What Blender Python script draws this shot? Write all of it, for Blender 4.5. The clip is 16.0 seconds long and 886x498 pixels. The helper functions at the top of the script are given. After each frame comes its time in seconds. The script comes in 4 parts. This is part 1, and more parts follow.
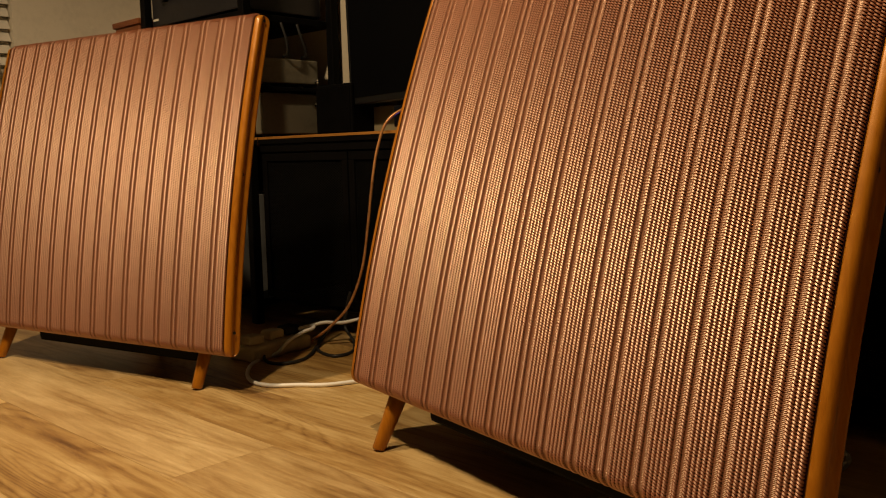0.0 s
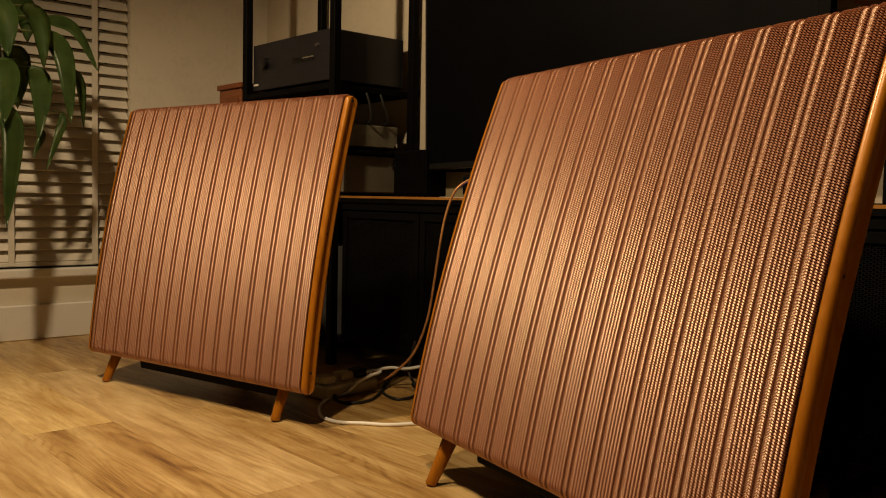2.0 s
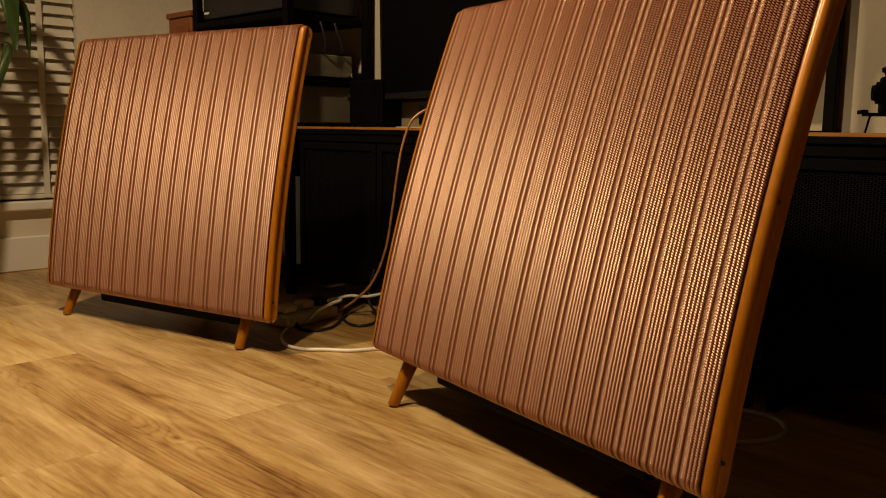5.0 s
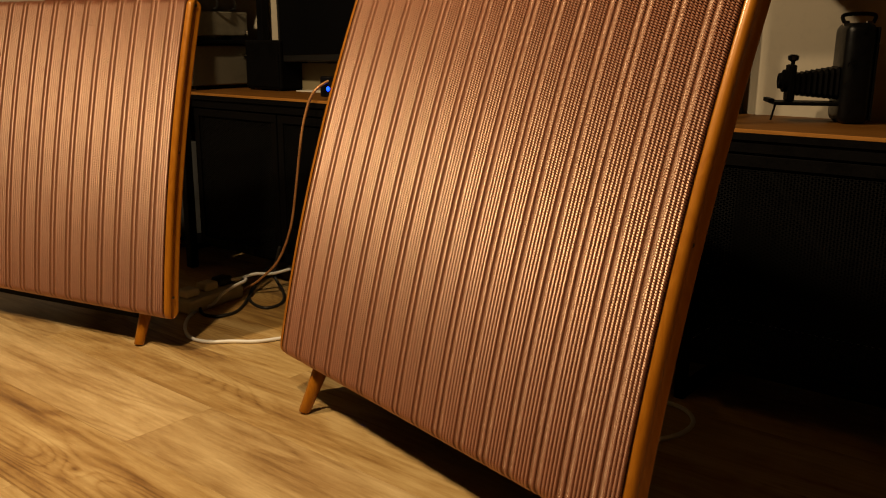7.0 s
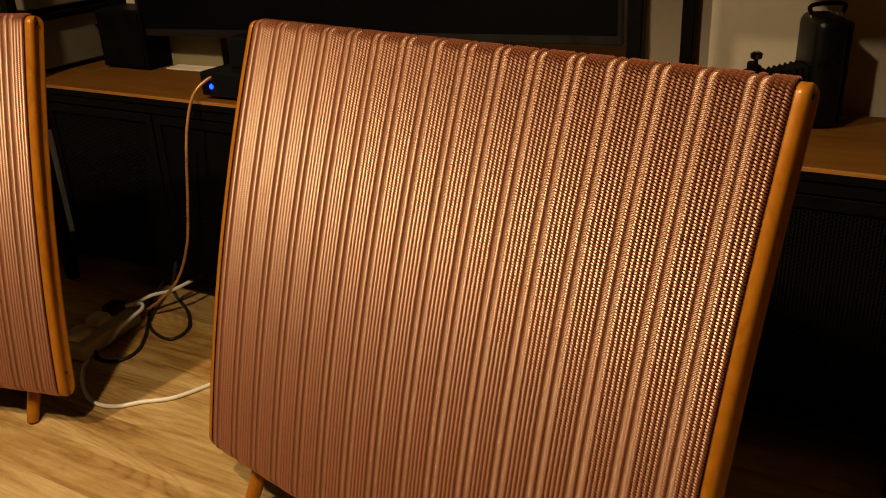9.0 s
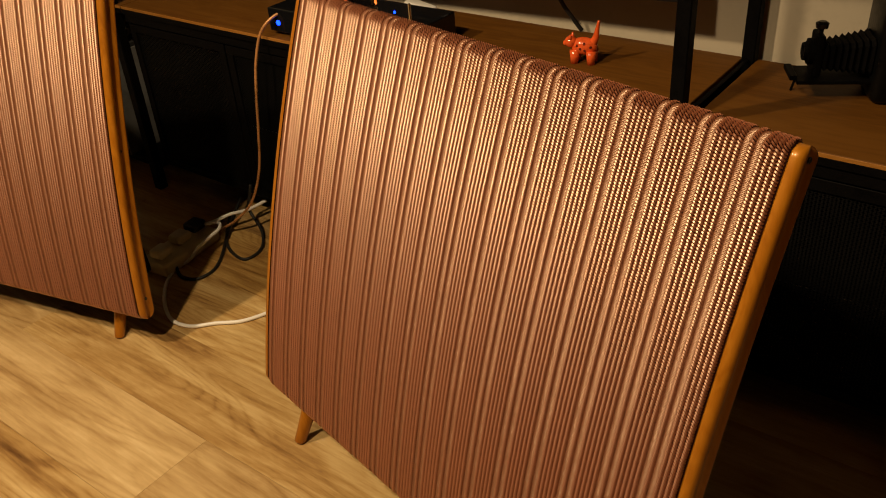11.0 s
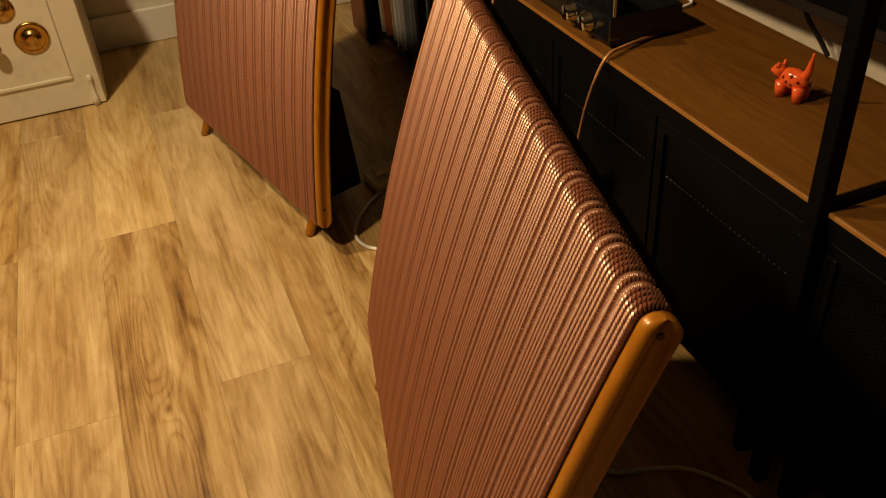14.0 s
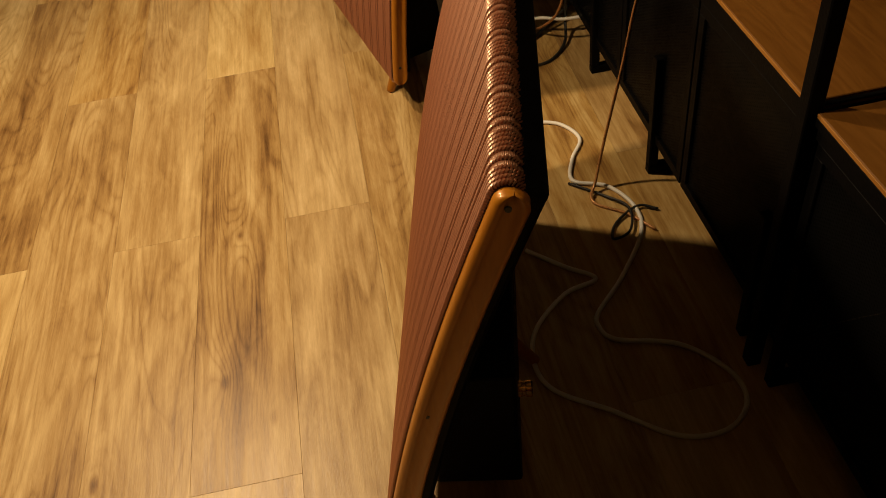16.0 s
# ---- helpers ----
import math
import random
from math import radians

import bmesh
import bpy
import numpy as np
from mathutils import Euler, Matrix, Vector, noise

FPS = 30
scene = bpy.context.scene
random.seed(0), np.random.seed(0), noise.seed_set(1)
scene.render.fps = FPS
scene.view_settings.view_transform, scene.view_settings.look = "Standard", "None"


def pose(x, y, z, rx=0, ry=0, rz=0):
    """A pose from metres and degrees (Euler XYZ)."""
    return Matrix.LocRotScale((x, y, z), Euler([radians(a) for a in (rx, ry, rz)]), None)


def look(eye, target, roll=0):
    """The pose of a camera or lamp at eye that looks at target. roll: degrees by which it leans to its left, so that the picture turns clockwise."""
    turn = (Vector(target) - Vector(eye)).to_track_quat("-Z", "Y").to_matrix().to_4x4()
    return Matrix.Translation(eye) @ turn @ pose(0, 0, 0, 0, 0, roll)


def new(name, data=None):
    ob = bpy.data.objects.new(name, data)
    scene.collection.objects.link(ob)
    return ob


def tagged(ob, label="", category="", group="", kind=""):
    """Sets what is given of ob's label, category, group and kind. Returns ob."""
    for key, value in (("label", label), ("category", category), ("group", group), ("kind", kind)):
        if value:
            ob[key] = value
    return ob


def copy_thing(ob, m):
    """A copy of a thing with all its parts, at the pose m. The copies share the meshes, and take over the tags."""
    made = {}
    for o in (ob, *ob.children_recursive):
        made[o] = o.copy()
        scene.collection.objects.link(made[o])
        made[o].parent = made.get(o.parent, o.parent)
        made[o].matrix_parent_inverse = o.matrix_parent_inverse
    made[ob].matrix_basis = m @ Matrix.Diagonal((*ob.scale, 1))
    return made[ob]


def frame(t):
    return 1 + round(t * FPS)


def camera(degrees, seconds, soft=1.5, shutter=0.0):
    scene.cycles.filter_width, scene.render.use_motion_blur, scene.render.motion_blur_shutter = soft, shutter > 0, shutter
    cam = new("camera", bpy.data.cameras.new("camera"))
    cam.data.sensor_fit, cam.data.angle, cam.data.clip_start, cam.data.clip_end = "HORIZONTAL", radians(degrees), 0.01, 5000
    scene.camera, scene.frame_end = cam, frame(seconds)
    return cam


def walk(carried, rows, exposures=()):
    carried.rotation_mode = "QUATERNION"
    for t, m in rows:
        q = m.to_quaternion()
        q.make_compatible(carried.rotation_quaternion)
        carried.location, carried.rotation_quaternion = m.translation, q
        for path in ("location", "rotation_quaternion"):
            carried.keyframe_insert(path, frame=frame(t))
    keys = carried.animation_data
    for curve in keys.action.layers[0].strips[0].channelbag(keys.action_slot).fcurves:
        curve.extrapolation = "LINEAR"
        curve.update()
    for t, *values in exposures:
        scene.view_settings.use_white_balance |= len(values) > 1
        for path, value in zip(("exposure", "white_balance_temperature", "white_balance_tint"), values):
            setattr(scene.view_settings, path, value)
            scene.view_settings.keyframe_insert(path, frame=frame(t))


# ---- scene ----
cam = camera(54.7, 16.0, soft=1.0, shutter=0.2)
PATH = [
    (0, (1.125, -0.953, 0.493), (-0.237, 0.495, 0.275), -1.3),
    (0.5, (1.173, -0.996, 0.499), (-0.259, 0.388, 0.312), -0.8),
    (1, (1.212, -1.045, 0.514), (-0.269, 0.292, 0.374), 0.0),
    (1.5, (1.257, -1.077, 0.539), (-0.246, 0.238, 0.429), 0.9),
    (2, (1.295, -1.084, 0.548), (-0.19, 0.25, 0.435), 1.2),
    (2.5, (1.307, -1.093, 0.554), (-0.146, 0.276, 0.427), 1.6),
    (3, (1.31, -1.111, 0.552), (-0.124, 0.274, 0.398), 1.8),
    (5.5, (1.326, -1.121, 0.556), (-0.056, 0.291, 0.242), 0.5),
    (6, (1.321, -1.121, 0.568), (-0.028, 0.312, 0.213), 0.4),
    (6.5, (1.303, -1.097, 0.622), (0.012, 0.376, 0.219), 0.3),
    (7, (1.267, -1.058, 0.709), (0.05, 0.458, 0.239), 0.3),
    (7.5, (1.226, -1.006, 0.813), (0.112, 0.554, 0.241), 0.1),
    (8, (1.155, -0.964, 0.874), (0.153, 0.644, 0.233), -0.2),
    (8.5, (1.071, -0.901, 0.943), (0.141, 0.719, 0.227), -1.3),
    (9, (0.991, -0.855, 0.999), (0.063, 0.726, 0.198), -2.8),
    (9.2, (0.971, -0.836, 1.011), (0.034, 0.721, 0.175), -3.5),
    (11.3, (1.098, -0.715, 1.205), (0.008, 0.551, 0.106), -4.6),
    (11.5, (1.114, -0.673, 1.218), (0.001, 0.565, 0.109), -4.7),
    (12, (1.154, -0.598, 1.226), (-0.04, 0.568, 0.123), -4.3),
    (12.5, (1.184, -0.508, 1.223), (-0.116, 0.535, 0.118), -3.9),
    (13, (1.229, -0.386, 1.217), (-0.177, 0.493, 0.098), -3.5),
    (13.5, (1.266, -0.313, 1.215), (-0.223, 0.381, 0.075), -3.4),
    (14, (1.289, -0.272, 1.226), (-0.239, 0.256, 0.048), -4.7),
    (14.5, (1.301, -0.226, 1.233), (-0.227, 0.155, 0.0), -6.1),
    (15, (1.343, -0.172, 1.223), (-0.168, 0.089, -0.062), -7.5),
    (15.5, (1.41, -0.102, 1.258), (-0.061, 0.054, -0.088), -8.6),
    (16, (1.441, -0.072, 1.288), (0.013, 0.034, -0.108), -8.5),
]
walk(cam, [(t, look(e, g, r)) for t, e, g, r in PATH])
# ---------------------------------------------------------------- light
world = bpy.data.worlds.new("world")
scene.world = world
world.use_nodes = True
world.node_tree.nodes["Background"].inputs[0].default_value = (1.0, 0.72, 0.45, 1)
world.node_tree.nodes["Background"].inputs[1].default_value = 0.001


def bulb(name, place, aim, watts, colour, size, cone, soft):
    """A bulb under an opaque shade: it throws its light downwards."""
    d = bpy.data.lights.new(name, "SPOT")
    d.energy, d.color, d.shadow_soft_size = watts, colour, size
    d.spot_size, d.spot_blend = radians(cone), soft
    ob = new(name, d)
    ob.matrix_world = look(place, aim)
    return ob


# two warm bulbs out of view above, placed by the shadows and floor sheen
WARM = (1.0, 0.73, 0.43)
bulb("lamp_light_main", (-0.58, -0.88, 1.98), (0.0, -0.2, 0.0), 104, WARM, 0.045, 158, 0.45)
bulb("lamp_light_second", (0.30, -0.95, 1.98), (0.30, -0.45, 0.0), 100, WARM, 0.045, 98, 0.6)


# ---------------------------------------------------------------- materials
def nodes_of(name):
    m = bpy.data.materials.new(name)
    m.use_nodes = True
    nt = m.node_tree
    return m, nt, nt.nodes["Principled BSDF"]


def node(nt, kind, **inputs):
    n = nt.nodes.new(kind)
    for k, v in inputs.items():
        n.inputs[k.replace("_", " ")].default_value = v
    return n


def ramp(nt, src, stops):
    r = nt.nodes.new("ShaderNodeValToRGB")
    r.color_ramp.elements[0].position, r.color_ramp.elements[0].color = stops[0][0], (*stops[0][1], 1)
    r.color_ramp.elements[1].position, r.color_ramp.elements[1].color = stops[-1][0], (*stops[-1][1], 1)
    for p, c in stops[1:-1]:
        e = r.color_ramp.elements.new(p)
        e.color = (*c, 1)
    nt.links.new(src, r.inputs[0])
    return r


def coords(nt, scale, loc=(0, 0, 0), rnd=0.0):
    """Object coordinates, scaled, and moved by a random step per object."""
    tc = nt.nodes.new("ShaderNodeTexCoord")
    mp = nt.nodes.new("ShaderNodeMapping")
    mp.inputs["Scale"].default_value = scale
    mp.inputs["Location"].default_value = loc
    nt.links.new(tc.outputs["Object"], mp.inputs["Vector"])
    if not rnd:
        return mp.outputs[0]
    oi = nt.nodes.new("ShaderNodeObjectInfo")
    mul = nt.nodes.new("ShaderNodeVectorMath")
    mul.operation = "MULTIPLY_ADD"
    mul.inputs[1].default_value = (rnd, rnd * 0.63, rnd * 0.37)
    nt.links.new(oi.outputs["Random"], mul.inputs[0])
    nt.links.new(mp.outputs[0], mul.inputs[2])
    return mul.outputs[0]


def bump(nt, bsdf, src, strength, dist):
    b = node(nt, "ShaderNodeBump", Strength=strength, Distance=dist)
    nt.links.new(src, b.inputs["Height"])
    nt.links.new(b.outputs[0], bsdf.inputs["Normal"])
    return b


def plain(name, colour, rough=0.5, metal=0.0, vary=0.12, scale=30.0, bumpy=0.0, coat=0.0, spec=0.5):
    """A surface with two scales of slight variation."""
    m, nt, b = nodes_of(name)
    v = coords(nt, (1, 1, 1), rnd=7.0)
    n1 = node(nt, "ShaderNodeTexNoise", Scale=scale, Detail=5.0)
    n2 = node(nt, "ShaderNodeTexNoise", Scale=scale * 0.13, Detail=3.0)
    add = nt.nodes.new("ShaderNodeMath")
    add.operation = "ADD"
    for n in (n1, n2):
        nt.links.new(v, n.inputs["Vector"])
    nt.links.new(n1.outputs[0], add.inputs[0])
    nt.links.new(n2.outputs[0], add.inputs[1])
    r = ramp(nt, add.outputs[0], [(0.7, [c * (1 - vary) for c in colour]), (1.3, [min(1, c * (1 + vary)) for c in colour])])
    nt.links.new(r.outputs[0], b.inputs["Base Color"])
    rr = nt.nodes.new("ShaderNodeMapRange")
    rr.inputs["From Min"].default_value, rr.inputs["From Max"].default_value = 0.7, 1.3
    rr.inputs["To Min"].default_value, rr.inputs["To Max"].default_value = max(0.02, rough - 0.08), min(1, rough + 0.08)
    nt.links.new(add.outputs[0], rr.inputs["Value"])
    nt.links.new(rr.outputs[0], b.inputs["Roughness"])
    b.inputs["Metallic"].default_value = metal
    b.inputs["Coat Weight"].default_value = coat
    b.inputs["Coat Roughness"].default_value = 0.08
    b.inputs["Specular IOR Level"].default_value = spec
    if bumpy:
        bump(nt, b, n1.outputs[0], bumpy, 0.002)
    return m


def wood(name, dark, mid, light, along="x", rough=0.4, rnd=0.0, grain=1.0, coat=0.0, spec=0.25, tint=(1, 1, 1)):
    """Wood with fine pores, streaks and broad figure along one axis."""
    m, nt, b = nodes_of(name)
    k = {"x": (0, 1, 2), "y": (1, 0, 2), "z": (2, 1, 0)}[along]

    def s(a, c):
        out = [c, c, c]
        out[k[0]] = a
        return tuple(out)
    warp = node(nt, "ShaderNodeTexNoise", Scale=1.0, Detail=3.0)
    nt.links.new(coords(nt, s(2.2 * grain, 9 * grain), rnd=rnd), warp.inputs["Vector"])
    base = coords(nt, s(1.0 * grain, 11 * grain), rnd=rnd)
    mixv = nt.nodes.new("ShaderNodeVectorMath")
    mixv.operation = "MULTIPLY_ADD"
    mixv.inputs[1].default_value = (1.6, 1.6, 1.6)
    nt.links.new(warp.outputs["Color"], mixv.inputs[0])
    nt.links.new(base, mixv.inputs[2])
    fig = node(nt, "ShaderNodeTexNoise", Scale=1.0, Detail=2.0)
    nt.links.new(mixv.outputs[0], fig.inputs["Vector"])
    rings = nt.nodes.new("ShaderNodeMath")
    rings.operation = "MULTIPLY"
    rings.inputs[1].default_value = 9.0
    nt.links.new(fig.outputs[0], rings.inputs[0])
    saw = nt.nodes.new("ShaderNodeMath")
    saw.operation = "PINGPONG"
    saw.inputs[1].default_value = 0.5
    nt.links.new(rings.outputs[0], saw.inputs[0])
    streak = node(nt, "ShaderNodeTexNoise", Scale=1.0, Detail=6.0, Roughness=0.65)
    nt.links.new(coords(nt, s(3.0 * grain, 70 * grain), rnd=rnd), streak.inputs["Vector"])
    pore = node(nt, "ShaderNodeTexNoise", Scale=1.0, Detail=3.0)
    nt.links.new(coords(nt, s(30 * grain, 900 * grain), rnd=rnd), pore.inputs["Vector"])
    broad = node(nt, "ShaderNodeTexNoise", Scale=1.0, Detail=2.0)
    nt.links.new(coords(nt, s(0.9 * grain, 5 * grain), rnd=rnd * 1.7), broad.inputs["Vector"])

    def madd(x, f, y):
        n = nt.nodes.new("ShaderNodeMath")
        n.operation = "MULTIPLY_ADD"
        nt.links.new(x, n.inputs[0])
        n.inputs[1].default_value = f
        if y is None:
            n.inputs[2].default_value = 0.0
        else:
            nt.links.new(y, n.inputs[2])
        return n.outputs[0]
    tot = madd(saw.outputs[0], 0.34, None)
    tot = madd(streak.outputs[0], 0.55, tot)
    tot = madd(broad.outputs[0], 0.5, tot)
    tot = madd(pore.outputs[0], 0.12, tot)
    r = ramp(nt, tot, [(0.42, dark), (0.62, mid), (0.85, light)])
    nt.links.new(r.outputs[0], b.inputs["Base Color"])
    b.inputs["Roughness"].default_value = rough
    b.inputs["Coat Weight"].default_value = coat
    b.inputs["Coat Roughness"].default_value = 0.2
    b.inputs["Specular IOR Level"].default_value = spec
    b.inputs["Specular Tint"].default_value = (*tint, 1)
    bump(nt, b, tot, 0.12, 0.002)
    return m


def oak_floor(name):
    """Honey oak: broad brown and yellow zones, cathedral figure, fine pores, and a tint of its own for each plank."""
    m, nt, b = nodes_of(name)

    def math_node(op, x, y, z=None):
        n = nt.nodes.new("ShaderNodeMath")
        n.operation = op
        for i, q in enumerate((x, y, z)):
            if q is None:
                continue
            if isinstance(q, (int, float)):
                n.inputs[i].default_value = q
            else:
                nt.links.new(q, n.inputs[i])
        return n.outputs[0]

    def noise_at(scale, detail, rnd=40.0, rough=0.5, dist=0.0):
        n = node(nt, "ShaderNodeTexNoise", Scale=1.0, Detail=detail, Roughness=rough, Distortion=dist)
        nt.links.new(coords(nt, scale, rnd=rnd), n.inputs["Vector"])
        return n.outputs[0]
    broad = noise_at((1.5, 8.0, 1.0), 3.0, 63.0, 0.5, 1.5)
    vor = node(nt, "ShaderNodeTexVoronoi", Scale=1.0, Randomness=1.0)
    nt.links.new(coords(nt, (2.3, 6.0, 1.0), rnd=37.0), vor.inputs["Vector"])
    away = vor.outputs["Distance"]
    near = math_node("MAXIMUM", math_node("MULTIPLY_ADD", away, -2.4, 1.0), 0.0)
    field = noise_at((0.8, 5.0, 1.0), 2.0, 40.0, 0.35, 0.6)
    field = math_node("MULTIPLY_ADD", math_node("MULTIPLY", near, near), 0.16, field)
    wobble = noise_at((9.0, 60.0, 1.0), 2.0, 19.0)
    field = math_node("MULTIPLY_ADD", wobble, 0.02, field)
    rings = math_node("PINGPONG", math_node("MULTIPLY", field, 24.0), 0.5)
    rings = math_node("POWER", math_node("MULTIPLY", rings, 2.0), 2.6)
    where = noise_at((1.3, 6.0, 1.0), 1.0, 51.0)
    where = math_node("MINIMUM", math_node("MAXIMUM", math_node("MULTIPLY_ADD", where, 5.0, -1.8), 0.15), 1.0)
    rings = math_node("MULTIPLY", rings, where)
    streak = noise_at((5.0, 120.0, 1.0), 5.0, 40.0, 0.6, 0.2)
    blotch = noise_at((5.0, 21.0, 1.0), 4.0, 71.0, 0.58, 1.3)
    knot = math_node("MAXIMUM", math_node("MULTIPLY_ADD", away, -15.0, 1.0), 0.0)
    pore = noise_at((60.0, 900.0, 1.0), 2.0, 40.0)
    oi = nt.nodes.new("ShaderNodeObjectInfo")
    tot = math_node("MULTIPLY_ADD", broad, 0.95, -0.54)
    tot = math_node("MULTIPLY_ADD", rings, -0.17, tot)
    tot = math_node("MULTIPLY_ADD", streak, 0.62, tot)
    tot = math_node("MULTIPLY_ADD", blotch, 0.56, tot)
    tot = math_node("MULTIPLY_ADD", pore, 0.26, tot)
    tot = math_node("MULTIPLY_ADD", oi.outputs["Random"], 0.32, tot)
    tot = math_node("MULTIPLY_ADD", knot, -0.5, tot)
    tot = math_node("MULTIPLY", tot, 0.8)
    warm = ramp(nt, tot, [(0.176, (0.114, 0.048, 0.011)), (0.36, (0.287, 0.149, 0.039)), (0.53, (0.450, 0.272, 0.084)), (0.80, (0.655, 0.475, 0.205)), (1.0, (0.80, 0.62, 0.31))])
    cool = ramp(nt, tot, [(0.176, (0.089, 0.043, 0.016)), (0.36, (0.233, 0.130, 0.047)), (0.53, (0.386, 0.244, 0.095)), (0.80, (0.590, 0.422, 0.200)), (1.0, (0.73, 0.56, 0.30))])
    mix = nt.nodes.new("ShaderNodeMix")
    mix.data_type = "RGBA"
    nt.links.new(math_node("FRACT", math_node("MULTIPLY", oi.outputs["Random"], 7.31), 0.0), mix.inputs[0])
    nt.links.new(warm.outputs[0], mix.inputs[6])
    nt.links.new(cool.outputs[0], mix.inputs[7])
    nt.links.new(mix.outputs[2], b.inputs["Base Color"])
    rr = math_node("MULTIPLY_ADD", streak, 0.22, 0.26)
    nt.links.new(rr, b.inputs["Roughness"])
    b.inputs["Specular IOR Level"].default_value = 0.42
    bump(nt, b, math_node("ADD", streak, math_node("MULTIPLY", pore, 0.6)), 0.12, 0.002)
    return m


OAK = oak_floor("honey_oak_floor")
TEAK = wood("golden_beech", (0.23, 0.075, 0.003), (0.31, 0.108, 0.005), (0.37, 0.14, 0.009), "z", 0.40, 11.0, 2.0, 0.40, 0.7, (1.0, 0.55, 0.2))
SHELF_WOOD = wood("brown_shelf_board", (0.092, 0.034, 0.0045), (0.128, 0.051, 0.0072), (0.160, 0.067, 0.011), "x", 0.55, 13.0, 1.3, 0.0, 0.15)
SHELF_EDGE = wood("shelf_edge_band", (0.24, 0.095, 0.014), (0.31, 0.13, 0.022), (0.38, 0.17, 0.035), "x", 0.45, 5.0, 2.0)
BOX_WOOD = wood("red_brown_wood", (0.12, 0.035, 0.012), (0.19, 0.06, 0.02), (0.25, 0.09, 0.03), "x", 0.4, 9.0, 2.0)
UNDER = plain("dark_subfloor", (0.03, 0.02, 0.012), 0.8)
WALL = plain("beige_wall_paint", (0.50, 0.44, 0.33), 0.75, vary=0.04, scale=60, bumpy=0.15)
# for the walls out of view: colour kept dark to hold down bounced light
WALL_DIM = plain("dim_unseen_wall", (0.12, 0.09, 0.06), 0.8, vary=0.05)
WALL_SIDE = plain("cream_wall_paint", (0.68, 0.63, 0.52), 0.75, vary=0.04, scale=60, bumpy=0.15)
# ceiling out of view, its colour lowered to weaken the bounce
CEIL = plain("dim_unseen_ceiling", (0.30, 0.28, 0.25), 0.85, vary=0.03)
TRIM = plain("white_gloss_paint", (0.78, 0.76, 0.70), 0.4, vary=0.04, scale=25, bumpy=0.08)
SLAT = plain("white_blind_slat", (0.66, 0.62, 0.53), 0.5, vary=0.05, scale=40)
BLACK_METAL = plain("black_powder_coat", (0.0030, 0.0027, 0.0027), 0.5, 0.0, vary=0.2, scale=200, bumpy=0.2, spec=0.04)
MESH_ENAMEL = plain("black_mesh_enamel", (0.0055, 0.0053, 0.0052), 0.45, vary=0.2, scale=60, spec=0.06)
BLACK_PLASTIC = plain("black_plastic", (0.006, 0.006, 0.006), 0.4, vary=0.15, scale=90)
BLACK_GLOSS = plain("black_gloss", (0.006, 0.006, 0.007), 0.08, vary=0.1, scale=10)
SCREEN = plain("black_screen", (0.002, 0.002, 0.0025), 0.5, vary=0.1, scale=5, spec=0.05)
LEATHER = plain("black_leatherette", (0.0022, 0.0022, 0.0022), 0.34, vary=0.3, scale=420, bumpy=0.25, spec=0.22)
GREY_GEAR = plain("dark_grey_gear", (0.15, 0.135, 0.095), 0.5, vary=0.12, scale=60)
DARK_GEAR = plain("charcoal_gear", (0.012, 0.011, 0.013), 0.42, vary=0.12, scale=80)
CHROME = plain("chrome", (0.75, 0.74, 0.72), 0.09, 1.0, vary=0.05, scale=30)
BRASS = plain("aged_brass", (0.42, 0.25, 0.07), 0.24, 1.0, vary=0.25, scale=50, bumpy=0.1)
GOLD = plain("gold_plate", (0.75, 0.45, 0.14), 0.2, 1.0, vary=0.08, scale=60)
SAFE_PAINT = plain("cream_enamel", (0.72, 0.66, 0.50), 0.38, vary=0.06, scale=35, bumpy=0.18)
RED = plain("red_glaze", (0.70, 0.10, 0.02), 0.2, vary=0.15, scale=120, coat=0.6)
DARK_DOT = plain("dark_glaze", (0.10, 0.012, 0.006), 0.3)
WHITE_CABLE = plain("white_cable_sheath", (0.84, 0.82, 0.76), 0.45, vary=0.04)
BLACK_CABLE = plain("black_cable_sheath", (0.012, 0.011, 0.010), 0.5)
AMBER_CABLE = plain("clear_copper_cable", (0.42, 0.20, 0.07), 0.3, 0.2, vary=0.25, scale=300)
BEIGE_PLASTIC = plain("beige_plastic", (0.55, 0.48, 0.33), 0.45)
SLEEVE = [plain("card_sleeve_" + n, c, 0.55, vary=0.12, scale=60) for n, c in (
    ("white", (0.40, 0.39, 0.37)), ("grey", (0.14, 0.14, 0.135)), ("cream", (0.30, 0.26, 0.16)), ("black", (0.02, 0.02, 0.02)),
    ("rust", (0.22, 0.07, 0.03)))]
# a beige card; the shade it stands in is mixed into this colour
SHADED_CARD = plain("olive_card", (0.20, 0.165, 0.09), 0.7, vary=0.1, scale=25)
PAPER = plain("white_paper", (0.66, 0.62, 0.52), 0.7)
SOIL = plain("soil", (0.03, 0.02, 0.012), 0.9, vary=0.3, scale=90, bumpy=0.6)
POT = plain("glazed_pot", (0.30, 0.27, 0.2), 0.3)


def glow(name, colour, strength):
    m, nt, b = nodes_of(name)
    b.inputs["Base Color"].default_value = (*colour, 1)
    b.inputs["Emission Color"].default_value = (*colour, 1)
    b.inputs["Emission Strength"].default_value = strength
    return m


LED_BLUE = glow("blue_led", (0.002, 0.02, 1.0), 12.0)
HEATER = glow("tube_heater", (1.0, 0.25, 0.05), 0.5)


def glass_mat(name, colour=(1, 1, 1), rough=0.02):
    m, nt, b = nodes_of(name)
    b.inputs["Base Color"].default_value = (*colour, 1)
    b.inputs["Transmission Weight"].default_value = 1.0
    b.inputs["Roughness"].default_value = rough
    b.inputs["IOR"].default_value = 1.45
    return m


GLASS = glass_mat("clear_glass")
